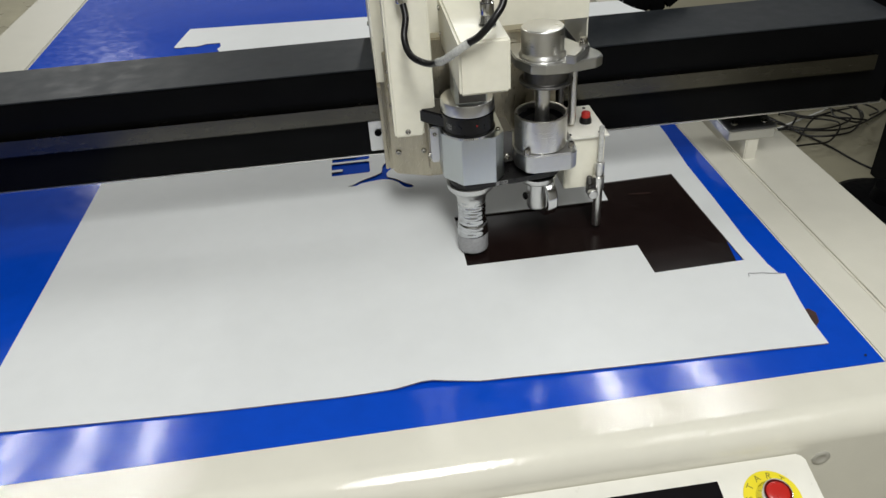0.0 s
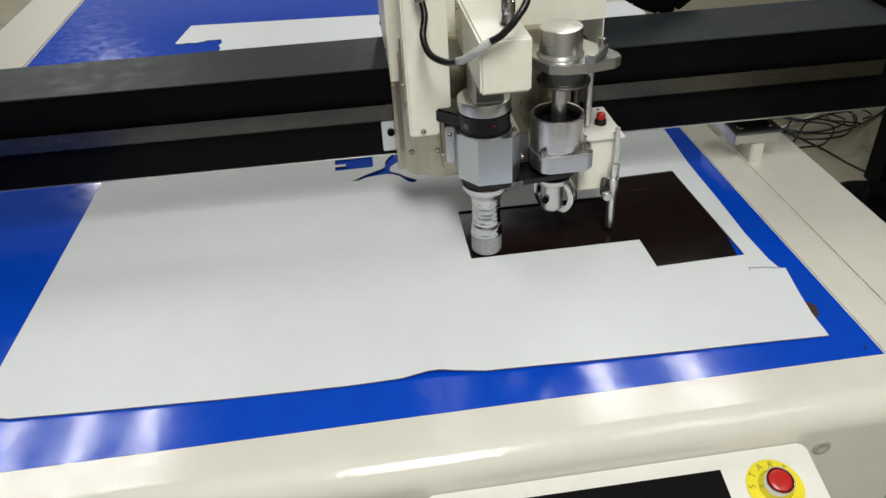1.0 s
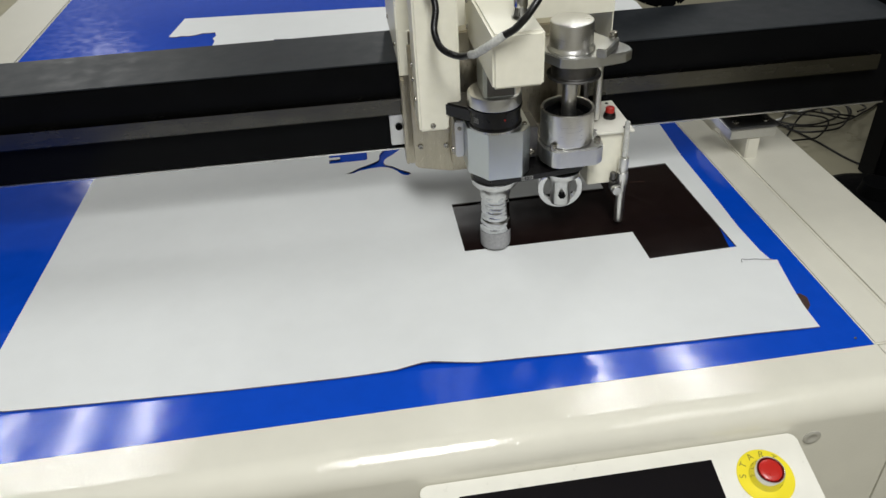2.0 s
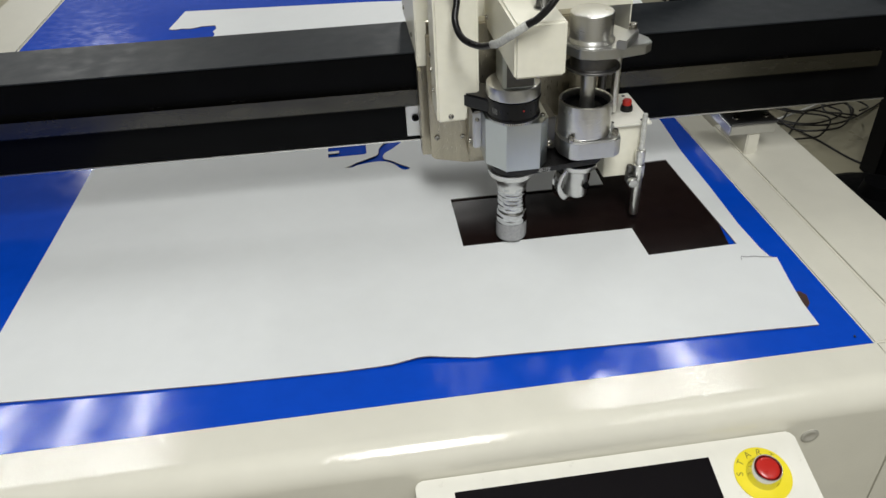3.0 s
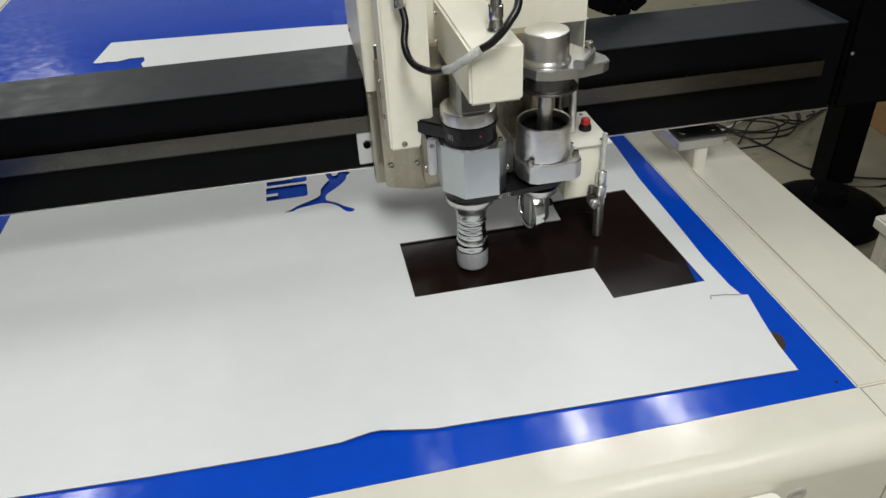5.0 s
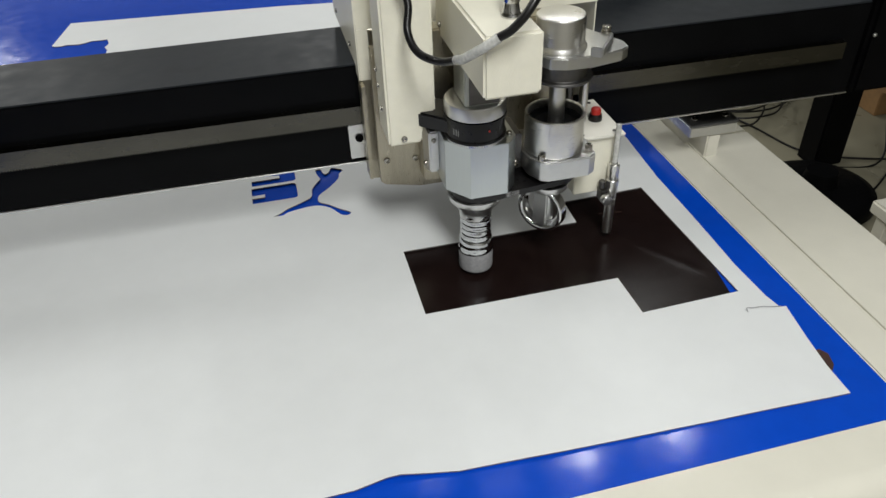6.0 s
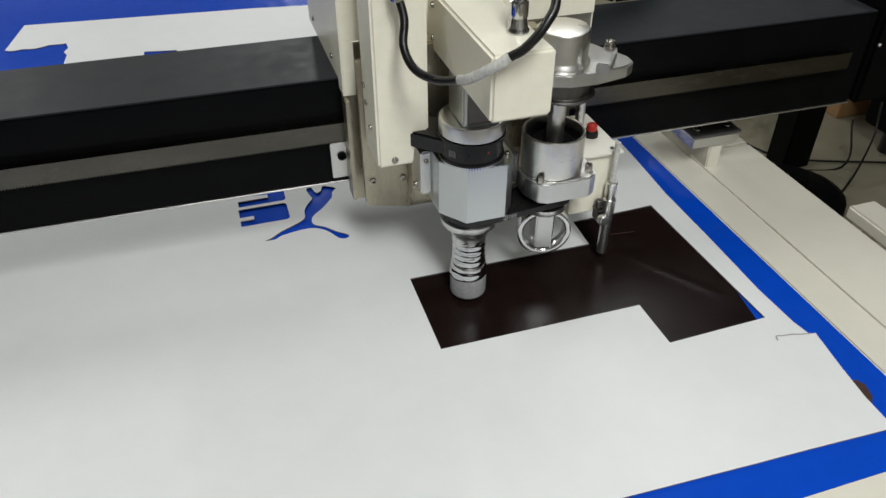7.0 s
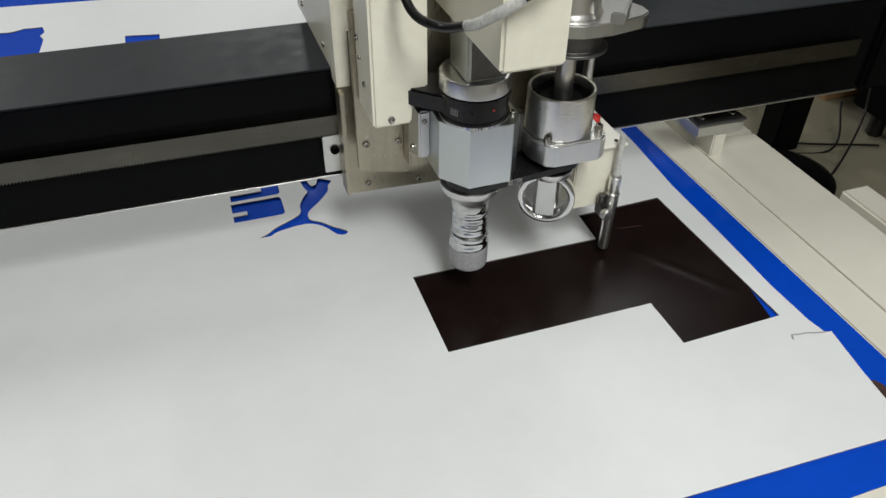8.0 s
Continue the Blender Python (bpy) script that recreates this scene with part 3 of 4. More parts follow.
def loop(r1, r2, z0, z1, n=20):
    """A flat belt round the two tool axes."""
    a, b = Vector(A1), Vector(A2)
    ang = math.atan2(b.y - a.y, b.x - a.x)
    pts = []
    for i in range(n + 1):
        t = ang + math.pi / 2 + math.pi * i / n
        pts.append((a.x + r1 * math.cos(t), a.y + r1 * math.sin(t)))
    for i in range(n + 1):
        t = ang - math.pi / 2 + math.pi * i / n
        pts.append((b.x + r2 * math.cos(t), b.y + r2 * math.sin(t)))
    return prism(pts, (z0, z1))


def knife_cutter():
    h = empty("knife_cutter", (*A1, 0.853), "aluminium and cream knife cutter with taped tool sleeve", "cutter")
    sp = part("slide_plate", prism([(-0.5035, 0.953), (-0.498, 0.948), (-0.450, 0.9375), (-0.40, 0.9375), (-0.265, 0.945), (-0.265, 1.138), (-0.5035, 1.138)], (0.464, 0.4715), "y", 0.0008),
              STEEL, h, "brushed steel slide plate")
    for x, z in ((-0.494, 0.984), (-0.456, 0.982), (-0.43, 0.955)):
        part("screw", screw((x, 0.4638, z), (0, -1, 0), 0.0042, 0.002), SCREW, sp)
    part("rail_block", box((-0.45, 0.44, 0.958), (-0.295, 0.4638, 1.16), 0.002), STEEL, sp)
    tc = part("tall_cover", prism([(-0.4985, 1.0375), (-0.4575, 1.0375), (-0.4575, 1.0725), (-0.4405, 1.0725), (-0.4405, 1.36), (-0.4985, 1.36)], (0.401, 0.4636), "y", 0.0028, seg=3),
              HEAD_CREAM, h, "tall cream powder-coated cover")
    part("screw", screw((-0.480, 0.4008, 1.0465), (0, -1, 0), 0.0038, 0.002), SCREW, tc)
    for y, z in ((0.445, 1.098), (0.452, 1.116), (0.43, 1.075)):
        part("screw", screw((-0.4988, y, z), (-1, 0, 0), 0.0034, 0.002), SCREW, tc)
    # knife drive
    mb = part("motor_box", prism([(-0.4225, 1.1485), (-0.3625, 1.1485), (-0.3625, 1.2135), (-0.4225, 1.2135)], (0.266, 0.462), "y", 0.003, seg=3), HEAD_CREAM, h, "cream motor box")
    for z in (1.165, 1.20):
        part("screw", screw((-0.4228, 0.44, z), (-1, 0, 0), 0.0034, 0.002), SCREW, mb)
    gl = lathe((-0.381, 0.312, 1.2136), [(0.0105, 0), (0.0105, 0.003), (0.009, 0.004), (0.009, 0.0060), (0.0075, 0.0135), (0.0085, 0.015), (0.0085, 0.028), (0.0065, 0.029), (0.0062, 0.05)], 20)
    part("cable_gland", gl, CHROME, mb, "nickel plated cable gland")
    part("motor", box((-0.4185, 0.352, 1.1005), (-0.3765, 0.40, 1.1483), 0.0015), ALU, h, "brushed square motor flange")
    # Thin dark plate: the dark reflection on the motor's front, put into colour.
    part("motor_dark_reflection", box((-0.4135, 0.3508, 1.1025), (-0.3785, 0.3518, 1.1465)), DARK_STEEL, h)
    part("clamp_ring", lathe((*A1, 0.0), [(0.030, 1.0825), (0.0355, 1.0830), (0.0360, 1.0845), (0.0360, 1.0985), (0.0345, 1.1003), (0.022, 1.1003)], 56), ALU_MATT, h, "turned aluminium ring")
    pulley = lathe((*A1, 0.0), [(0.033, 1.0542), (0.0365, 1.055), (0.0365, 1.057), (0.0345, 1.058), (0.0345, 1.079), (0.0368, 1.0795), (0.0368, 1.082)], 56)
    pulley = part("belt_pulley", pulley, RUBBER, h, "black belt on its pulley")
    part("set_screw", lathe((-0.3925, 0.3432, 1.072), [(0.0012, 0), (0.0012, 0.0008), (0, 0.0009)], 10, None, Vector((0, -1, 0)).to_track_quat("Z", "Y").to_matrix().to_4x4()), RED, pulley)
    part("drive_belt", prism([(-0.463, 0.402), (-0.40, 0.3436), (-0.40, 0.414), (-0.463, 0.45)], (1.0590, 1.0780), "z", 0.002), RUBBER, h, "black toothed drive belt")
    knurl = bmesh.new()
    for i in range(72):
        a = 2 * math.pi * i / 72
        c, u, w = Vector((A1[0] + 0.0338 * math.cos(a), A1[1] + 0.0338 * math.sin(a), 0)), Vector((math.cos(a), math.sin(a), 0)), Vector((-math.sin(a), math.cos(a), 0))
        solid(knurl, [(c + du * u + dw * w).to_2d() for du, dw in ((-0.0012, -0.0009), (0.0008, -0.0005), (0.0008, 0.0005), (-0.0012, 0.0009))], (1.0506, 1.0536))
    part("knurled_ring", knurl, ALU_MATT, h, "fine knurled ring under the pulley")
    for a0 in (208,):
        rows = []
        for i in range(4):
            a = radians(a0 + 4.0 * i)
            c, w = Vector((A1[0] + 0.0347 * math.cos(a), A1[1] + 0.0347 * math.sin(a), 1.0635)), Vector((-math.sin(a), math.cos(a), 0))
            rows.append((c, w * 0.0005, (0, 0, 0.008)))
        bars(rows, WHITE_INK, "scale_mark", pulley, "worn white scale lines")
    part("base_ring", lathe((*A1, 0.0), [(0.0335, 1.0502), (0.0335, 1.0528), (0.031, 1.0540), (0.026, 1.0540)], 48), CHROME, h)
    bl = part("bearing_block", prism([(-0.437, 0.462), (-0.437, 0.378), (-0.4135, 0.348), (-0.367, 0.348), (-0.353, 0.366), (-0.353, 0.462)], (0.9810, 1.0500), "z", 0.0008), ALU, h,
              "faceted satin aluminium block")
    for x, y in ((-0.360, 0.37), (-0.43, 0.39), (-0.37, 0.44)):
        part("screw", screw((x, y, 1.0500), (0, 0, 1), 0.0035, 0.003), SCREW, bl)
    part("link_plate", box((-0.3525, 0.392, 0.986), (-0.3352, 0.461, 1.034), 0.0015), DARK_STEEL, bl, "dark steel plate between both tools")
    part("link_screw", screw((-0.3440, 0.3918, 0.996), (0, -1, 0), 0.0048, 0.004), SCREW, bl)
    part("side_bracket", prism([(0.405, 0.992), (0.462, 0.968), (0.462, 1.047), (0.405, 1.047)], (-0.4495, -0.4375), "x", 0.002), ALU_MATT, bl, "aluminium side bracket")
    part("screw", screw((-0.4498, 0.425, 0.995), (-1, 0, 0), 0.004, 0.003), SCREW, bl)
    part("screw", screw((-0.4435, 0.4048, 1.036), (0, -1, 0), 0.003, 0.002), SCREW, bl)
    belt = part("lower_belt", loop(0.0310, 0.0285, 0.9728, 0.9805), RUBBER, h, "black toothed belt between both tools")
    # the belt's size, printed twice and upside down on its outer face
    for line in (0, 1):
        word = lettering("T2.5 x 200", 0.0040)
        bmesh.ops.transform(word, matrix=pose(-0.3590, 0.3519, 0.9750 + 0.0034 * line, 90, 0, 5.85) @ pose(0, 0, 0, 0, 0, 180), verts=word.verts)
        part("belt_marking", word, WHITE_INK, belt, "worn white size marking")
    part("tool_flange", lathe((*A1, 0.0), [(0.0205, 0.938), (0.0213, 0.946), (0.0242, 0.954), (0.0312, 0.9615), (0.0336, 0.9650), (0.0342, 0.9718), (0.030, 0.9724)], 56), ALU_MATT, h,
         "flared aluminium tool flange")
    r = random.Random(3)
    prof = [(0.0200, 0.8835)]
    for z, base in ((0.8840, 0.0222), (0.8945, 0.0215), (0.9035, 0.0203), (0.9125, 0.0200), (0.9205, 0.0198), (0.9295, 0.0201)):
        prof += [(base - 0.0003, z), (base + 0.0005, z + 0.0012), (base + 0.0006, z + 0.0030), (base, z + 0.0052), (base - 0.0004, z + 0.0075)]
    prof += [(0.0204, 0.9385), (0.0210, 0.945)]
    bm = lathe((*A1, 0.0), prof, 44)
    for v in bm.verts:
        a = math.atan2(v.co.y - A1[1], v.co.x - A1[0])
        v.co.z += 0.0011 * math.sin(a + 60 * v.co.z)
        k = 1 + 0.03 * noise.noise((math.cos(a) * 2, math.sin(a) * 2, v.co.z * 90))
        v.co.x, v.co.y = A1[0] + (v.co.x - A1[0]) * k, A1[1] + (v.co.y - A1[1]) * k
    part("taped_sleeve", bm, TAPE, h, "sleeve wrapped in clear wrinkled tape", sharp=60)
    part("presser_foot", lathe((*A1, 0.0), [(0.0035, 0.8565), (0.019, 0.8565), (0.0216, 0.8575), (0.0222, 0.8600), (0.0224, 0.880), (0.0216, 0.8842), (0.018, 0.8846)], 44), FOAM, h, "grey presser foot")
    part("knife", lathe((*A1, 0.0), [(0.0, 0.8531), (0.0015, 0.8560), (0.0015, 0.862)], 8), CHROME, h)
    # second tool
    x2, y2 = A2
    cup = [(0.0335, 1.0135), (0.0353, 1.0140), (0.0364, 1.016), (0.0364, 1.0605), (0.0357, 1.0620), (0.0335, 1.0620), (0.0326, 1.0605), (0.0326, 1.040), (0.012, 1.040)]
    cup = part("bearing_cup", lathe((x2, y2, 0.0), cup, 64), ALU_TURNED, h, "turned aluminium cup with open top")
    part("inner_race", lathe((x2, y2, 0.0), [(0.0105, 1.0405), (0.0322, 1.0405), (0.0322, 1.052), (0.0305, 1.053), (0.028, 1.047), (0.024, 1.046), (0.022, 1.050), (0.014, 1.049), (0.0105, 1.046)], 56),
         BLACK_SATIN, cup, "black bearing inside the cup")
    part("spindle", rod((x2 + 0.0015, y2, 1.0415), (x2 + 0.0015, y2, 1.130), 0.0100, 28), ALU_TURNED, h, "bright steel spindle")
    fl = part("flange", prism([(-0.3345, 0.374), (-0.3245, 0.3545), (-0.314, 0.349), (-0.262, 0.349), (-0.2525, 0.356), (-0.2495, 0.372), (-0.2495, 0.462), (-0.3345, 0.462)], (0.986, 1.0133), "z", 0.002),
              ALU_MATT, h, "aluminium flange")
    for x, y in ((-0.3220, 0.3585), (-0.2585, 0.3645)):
        part("cap_screw", screw((x, y, 1.0133), (0, 0, 1), 0.0045, 0.0085), SCREW, fl)
    part("upper_flange", prism([(-0.335, 0.44), (-0.333, 0.385), (-0.318, 0.357), (-0.30, 0.350), (-0.27, 0.350), (-0.232, 0.356), (-0.2215, 0.364), (-0.2205, 0.378), (-0.228, 0.392), (-0.25, 0.44)],
                             (1.1285, 1.1425), "z", 0.0015), ALU_MATT, h, "aluminium upper clamp plate")
    part("stop_collar", lathe((x2 + 0.007, y2 + 0.004, 0.0), [(0.010, 1.1045), (0.0350, 1.1045), (0.0362, 1.1052), (0.0362, 1.1074), (0.0350, 1.1082), (0.0305, 1.1084), (0.0300, 1.1092), (0.0300, 1.1284)], 48), DARK_STEEL, h, "dull dark steel collar under the clamp plate")
    part("spindle_cap", lathe((x2 + 0.001, y2 + 0.002, 0.0), [(0.031, 1.1427), (0.0312, 1.1445), (0.0288, 1.1475), (0.0282, 1.150), (0.0282, 1.1785), (0.0265, 1.1805), (0, 1.1808)], 56), ALU_TURNED, h,
         "turned aluminium cap")
    lv = prism([(-0.2760, 0.3470), (-0.2650, 0.3385), (-0.2360, 0.3760), (-0.2350, 0.3880), (-0.2440, 0.3910)], (1.1428, 1.1545), "z", 0.0015)
    lv = part("clamp_lever", lv, ALU_MATT, h, "aluminium clamp lever")
    part("lever_bolt", lathe((-0.2430, 0.381, 1.1545), [(0.0058, 0), (0.0058, 0.002), (0.0042, 0.0022), (0.0042, 0.0035), (0.0052, 0.0037), (0.0052, 0.0075), (0.004, 0.008)], 16), SCREW, lv)
    part("guide_post", rod((-0.2385, 0.436, 1.013), (-0.2385, 0.436, 1.1283), 0.0058, 20), ALU_TURNED, h)
    part("guide_post", rod((-0.2545, 0.447, 1.0135), (-0.2545, 0.447, 1.1283), 0.006, 20), DARK_STEEL, h)
    # the cable that loops in front
    run = [(-0.4745, 0.384, 1.235), (-0.4715, 0.373, 1.214), (-0.4762, 0.360, 1.192), (-0.4705, 0.340, 1.1765), (-0.4525, 0.318, 1.1730), (-0.4385, 0.280, 1.1895)]
    part("cable", hose(run, 0.0042, 12), RUBBER, h, "black cable looping in front of the covers")
    part("cable_splice", hose([(-0.4430, 0.292, 1.184), (-0.4385, 0.280, 1.1895), (-0.4226, 0.258, 1.2085), (-0.412, 0.2535, 1.217)], 0.0047, 12), PALE_PLASTIC, h, "clear shrink sleeve")
    part("cable", hose([(-0.412, 0.2535, 1.217), (-0.4001, 0.250, 1.225), (-0.3838, 0.250, 1.2424), (-0.3704, 0.262, 1.262), (-0.372, 0.30, 1.30), (-0.40, 0.36, 1.345)], 0.0042, 12), RUBBER, h,
         "black cable rising over the motor box")
    part("cable_plug", lathe((-0.4745, 0.384, 1.228), [(0.0065, 0), (0.0075, 0.001), (0.0075, 0.011), (0.006, 0.0060), (0.0085, 0.014), (0.0085, 0.030), (0.007, 0.031)], 20), CHROME, h, "chrome plug")
    part("plug_socket", box((-0.4835, 0.376, 1.259), (-0.4655, 0.4005, 1.275), 0.001), CHROME, h)
    # rotary wheel tool: turns about the second axis, its wheel on the left of its way
    x3 = x2 - 0.004
    o = (x3, y2, 0.985)
    holder = part("wheel_holder", lathe((x3, y2, 0.0), [(0.0115, 0.910), (0.0140, 0.911), (0.0150, 0.914), (0.0150, 0.953), (0.024, 0.9565), (0.0265, 0.959), (0.0265, 0.9655)], 40), ALU_MATT, h,
                  "turned aluminium wheel holder", at=o)
    side = Vector((x3, y2 + 0.0120, 0.9300))
    turn = Vector((0, 1, 0)).to_track_quat("Z", "Y").to_matrix().to_4x4()
    ring = [(0.0318, -0.008), (0.0330, -0.006), (0.0330, 0.0050), (0.0318, 0.0070), (0.0272, 0.0070), (0.0254, 0.0045), (0.0248, -0.008)]
    bm = lathe(side, ring + ring[:1], 60, None, turn)
    bmesh.ops.delete(bm, geom=[f for f in bm.faces if len(f.verts) > 4], context="FACES")
    bmesh.ops.remove_doubles(bm, verts=bm.verts, dist=1e-6)
    part("wheel_rim", bm, CHROME, holder, "bright rounded wheel rim")
    part("wheel_axle", rod((x3, y2 - 0.0175, 0.9315), (x3, y2 + 0.016, 0.9315), 0.0045, 16), DARK_STEEL, holder)
    part("wheel_hub", box((x3 - 0.0105, y2 + 0.0130, 0.9055), (x3 + 0.0105, y2 + 0.0175, 0.962), 0.002), ALU_MATT, holder)
    part("axle_nut", rod((x3, y2 - 0.021, 0.9315), (x3, y2 - 0.0155, 0.9315), 0.0055, 6), BLACK_SATIN, holder)
    return h, holder


# ---- things behind the table ----
def background():
    b = empty("floor_stand", (1.335, 1.65, 0.0), "black steel stand column under a bench top", "stand")
    part("column", box((1.275, 1.60, 0.0), (1.395, 1.70, 1.25), 0.006), BLACK_SATIN, b)
    part("tabletop", box((1.1, 1.5, 1.2505), (2.6, 2.5, 1.30), 0.006), BLACK_SATIN, b)
    r = empty("round_base", (1.15, 1.42, 0.0), "low round black base on the floor", "machine base")
    part("disc", lathe((1.15, 1.42, 0.0), [(0.175, 0), (0.190, 0.012), (0.186, 0.05), (0.15, 0.066), (0.06, 0.075), (0.05, 0.12)], 40), BLACK_SATIN, r)
    d = empty("equipment_case", (2.0, 1.5, 0.0), "tall black equipment cabinet standing in shadow", "cabinet")
    # The upper half is unseen, raised to keep light off the right side.
    part("body", box((1.68, 1.22, 0.10), (2.35, 1.69, 1.85), 0.01), BLACK_SATIN, d)
    for x, y in ((1.75, 1.3), (2.28, 1.3), (1.75, 1.6), (2.28, 1.6)):
        part("caster", rod((x, y, 0.0), (x, y, 0.105), 0.03, 16), RUBBER, d)
    k = empty("cardboard_box", (1.80, 1.98, 0), "brown cardboard box on the floor", "box")
    part("carton", box((1.76, 1.88, 0.0), (1.96, 2.06, 0.10), 0.004), CARD, k)
    part("flap", prism([(1.88, 0.101), (1.78, 0.135), (1.78, 0.138), (1.88, 0.104)], (1.77, 1.95), "x"), CARD, k)
    w = empty("plank_rack", (0.98, 0.7, 0), "pale cream plank rack standing on the floor", "rack")
    part("plank", box((0.945, 0.25, 0.262), (1.035, 1.005, 0.302), 0.006), CREAM, w)
    for x, y in ((0.965, 0.32), (1.015, 0.32), (0.965, 0.96), (1.015, 0.96)):
        part("leg", box((x - 0.012, y - 0.02, 0.0), (x + 0.012, y + 0.02, 0.2618), 0.003), CREAM, w)
    runs = [[(1.02, 2.5, 0.0060), (1.08, 2.2, 0.0060), (1.05, 1.98, 0.03), (1.12, 1.75, 0.0060)],
            [(1.10, 2.52, 0.0060), (1.12, 2.25, 0.02), (1.24, 1.95, 0.0060), (1.34, 1.68, 0.0060), (1.7, 1.52, 0.0060)],
            [(1.15, 2.0, 0.0060), (1.32, 2.15, 0.03), (1.48, 2.1, 0.0060), (1.55, 2.3, 0.0060), (1.35, 2.4, 0.02), (1.2, 2.25, 0.0060)],
            [(1.12, 2.12, 0.0060), (1.35, 2.03, 0.02), (1.6, 2.15, 0.0060), (1.9, 2.35, 0.0060)],
            [(1.0, 1.45, 0.0060), (1.2, 1.62, 0.0060), (1.5, 1.55, 0.0060), (1.62, 1.68, 0.12)],
            [(1.22, 1.36, 0.0060), (1.4, 1.42, 0.0060), (1.6, 1.55, 0.10), (1.65, 1.61, 0.22)]]
    r = random.Random(12)
    for k in range(7):
        # loose coils heaped behind the rail
        cx, cy, a0, ra = 1.13 + 0.06 * k + r.uniform(-0.05, 0.05), 2.12 + r.uniform(-0.2, 0.2), r.uniform(0, 6.28), r.uniform(0.09, 0.2)
        runs.append([(cx + ra * (1 + 0.25 * math.sin(2.3 * i + k)) * math.cos(a0 + 0.75 * i), cy + 0.9 * ra * math.sin(a0 + 0.75 * i),
                      0.006 + 0.011 * k + 0.02 * abs(math.sin(1.7 * i + k))) for i in range(9)])
    for pts in runs:
        tagged(part("floor_cable", hose(pts, 0.0040, 8), RUBBER), "black cable snaking over the floor", "cable", "cables on the floor")
    tagged(part("white_cable", hose([(1.12, 2.12, 0.0060), (1.5, 2.28, 0.02), (1.95, 2.62, 0.03), (2.4, 2.8, 0.0060)], 0.0042, 8), WHITE_CABLE), "white cable lying over the floor", "cable")


def drag_chain():
    d = empty("drag_chain", (-0.2, 0.73, 1.12), "black plastic cable drag chain looping behind the gantry", "cable chain")
    path = spline([(-0.197, 0.73, 1.18), (-0.13, 0.73, 1.14), (-0.08, 0.73, 1.108), (-0.04, 0.73, 1.096), (-0.014, 0.73, 1.108), (-0.008, 0.73, 1.14), (-0.008, 0.73, 1.19),
                   (-0.03, 0.73, 1.23), (-0.10, 0.73, 1.255), (-0.197, 0.73, 1.26)], 12)
    walked, last = 0.0, path[0]
    for a, b in zip(path, path[1:]):
        walked += (b - a).length
        if walked < 0.021 and b is not path[-1]:
            continue
        walked, mid, way = 0.0, (last + b) / 2, (b - last).normalized()
        last = b
        bm = bmesh.new()
        for y0, y1 in ((0.700, 0.706), (0.754, 0.760)):
            box((-0.0150, y0 - 0.73, -0.022), (0.0150, y1 - 0.73, 0.022), 0.004, bm, 2)
        for z0 in (-0.0195, 0.0172):
            box((-0.0098, -0.0238, z0), (0.0098, 0.0238, z0 + 0.0023), 0, bm)
        bmesh.ops.transform(bm, matrix=Matrix.Translation(mid) @ Matrix.Rotation(-math.atan2(way.z, way.x), 4, "Y"), verts=bm.verts)
        part("link", bm, BLACK_SATIN, d)
    return d


def ceiling_fixtures():
    for tx, ty in TUBES + NEAR_TUBES:
        f = empty("ceiling_light", (tx, ty, CEIL), "slim white fluorescent batten on the ceiling", "ceiling light", "fluorescent battens")
        part("batten", box((tx - 0.04, ty - 0.63, CEIL - 0.045), (tx + 0.04, ty + 0.63, CEIL - 0.001), 0.004), WALL, f)
    for tx, ty, wide, watts in FAR_TUBES:
        f = empty("ceiling_light", (tx, ty, CEIL), "white fluorescent panel on the ceiling", "ceiling light", "ceiling panels")
        part("batten", box((tx - wide / 2 - 0.03, ty - 0.68, CEIL - 0.045), (tx + wide / 2 + 0.03, ty + 0.68, CEIL - 0.001), 0.004), WALL, f)


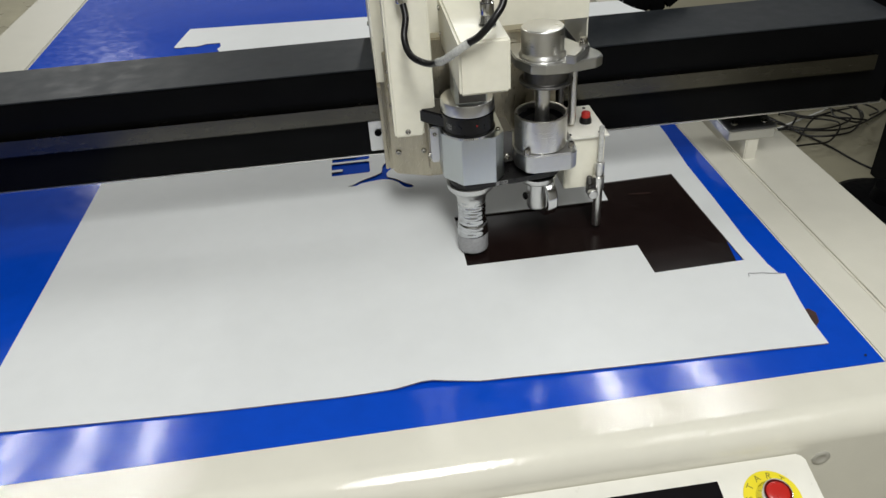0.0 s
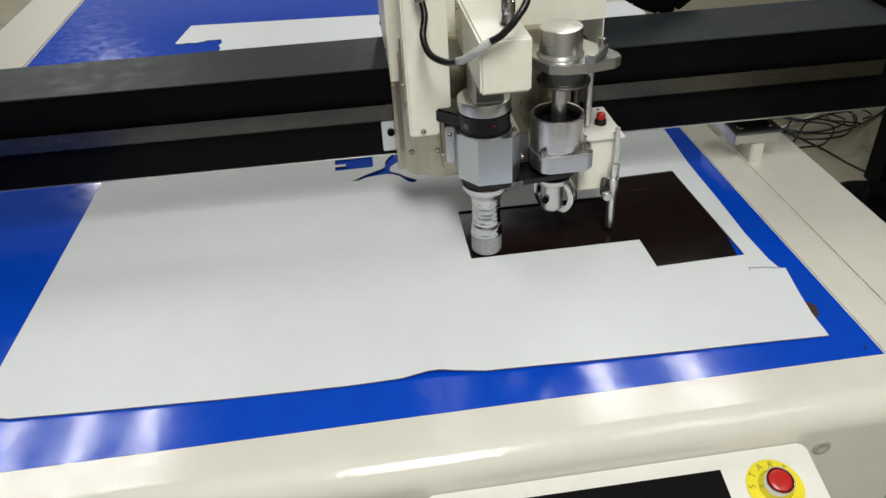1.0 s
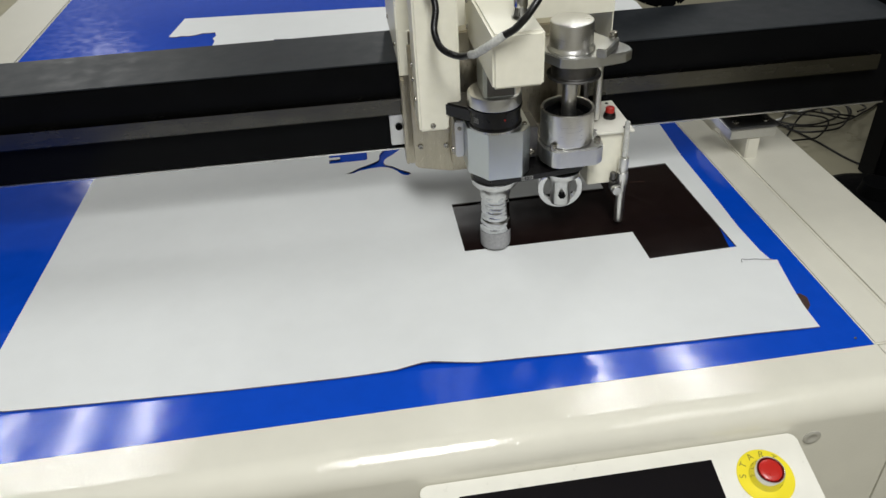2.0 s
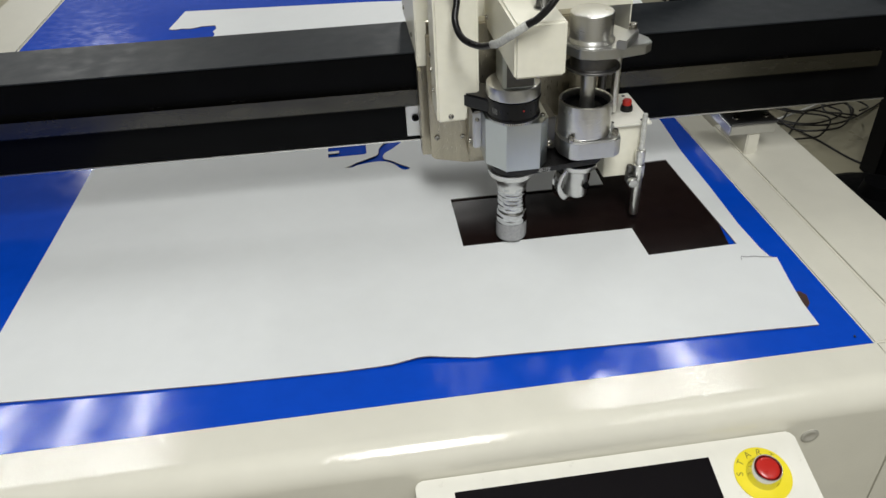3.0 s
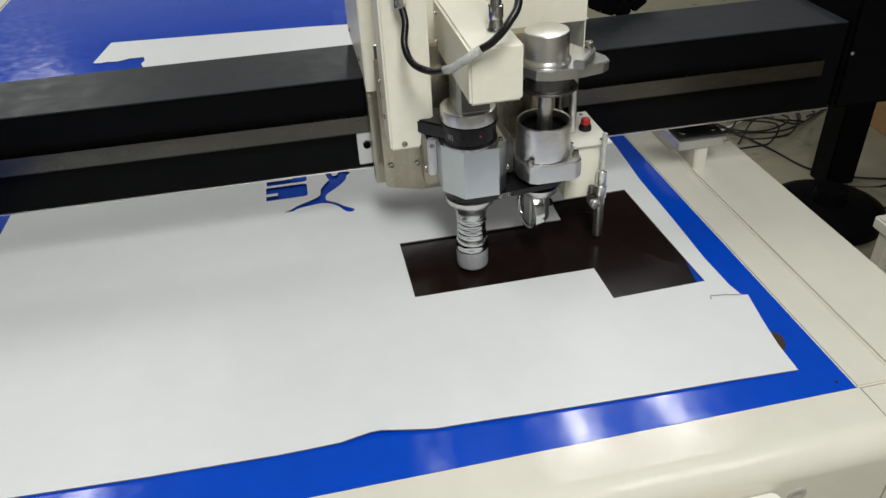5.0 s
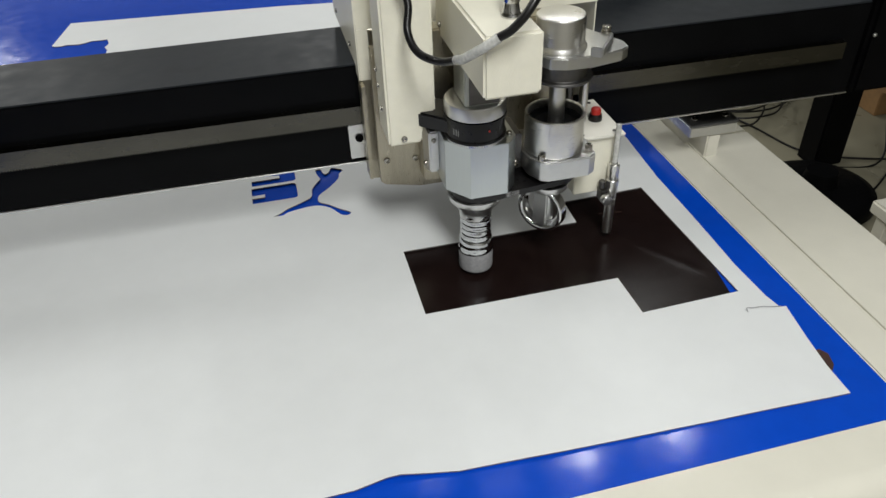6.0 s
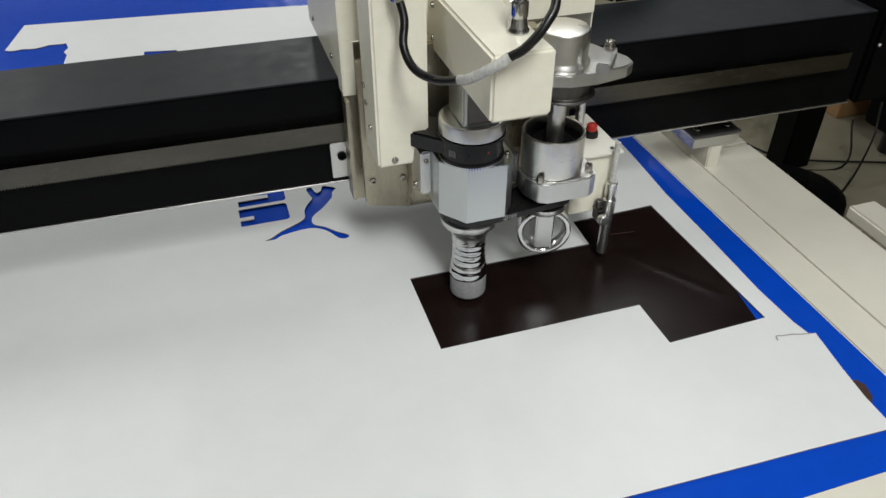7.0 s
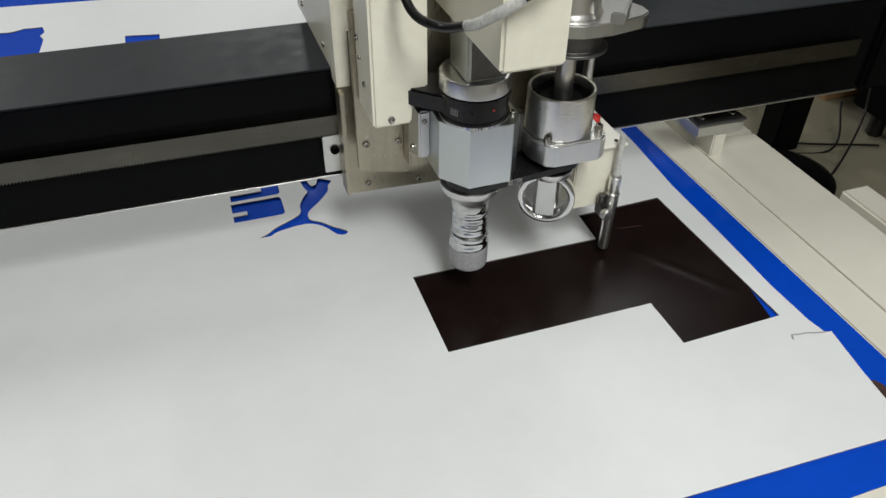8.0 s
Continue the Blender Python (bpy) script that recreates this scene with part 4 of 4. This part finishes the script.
room()
ceiling_fixtures()
cutting_table()
cutting_mat()
leather()
control_panel()
GANTRY = gantry()
CARRIAGE = carriage()
CUTTER, HOLDER = knife_cutter()
background()
CHAIN = drag_chain()

# time, the carriage's shift along the beam, the gantry's shift along the table, the head's lift
SHIFTS = [(0, -0.0466, -0.0456, 0), (0.5, -0.0430, -0.0597, 0), (1.0, -0.0364, -0.0691, 0), (1.5, -0.0259, -0.0753, 0), (2.25, -0.0085, -0.0788, 0), (3.0, 0.0115, -0.0743, 0),
          (3.5, 0.0204, -0.0659, 0), (4.0, 0.0270, -0.0576, 0), (4.5, 0.0307, -0.0446, 0), (5.25, 0.0308, -0.0290, 0), (6.0, 0.0239, -0.0127, 0), (6.5, 0.0136, -0.0036, 0),
          (7.0, 0.0, 0.0, 0), (7.5, -0.0068, 0.0032, 0), (7.6, -0.0072, 0.0033, 0.004), (7.8, -0.0072, 0.0034, 0.028), (8.0, -0.0072, 0.0034, 0.0425)]
TURNS = [(0, -80), (0.5, -59), (1.0, -43), (1.5, -26), (2.25, 1), (3.0, 29), (3.5, 46), (4.0, 61), (4.5, 81), (5.25, 106), (6.0, 129), (6.5, 148), (7.0, 165), (7.5, 172), (8.0, 150)]


def motions():
    def at(ob, x, y, z):
        o = ORIGIN[ob.name]
        return pose(o.x + x, o.y + y, o.z + z)
    walk(GANTRY, [(t, at(GANTRY, 0, y, 0) @ pose(0, 0, 0, 0, 0, -1.1)) for t, x, y, z in SHIFTS])
    walk(CARRIAGE, [(t, at(CARRIAGE, x, y, 0)) for t, x, y, z in SHIFTS])
    # the bend of the chain runs at half the speed of the carriage
    walk(CHAIN, [(t, at(CHAIN, x / 2, y, 0)) for t, x, y, z in SHIFTS])
    walk(CUTTER, [(t, at(CUTTER, x, y, z)) for t, x, y, z in SHIFTS])
    o = ORIGIN[HOLDER.name] - ORIGIN[CUTTER.name]
    walk(HOLDER, [(t, pose(o.x, o.y, o.z, 0, 0, a)) for t, a in TURNS])


motions()
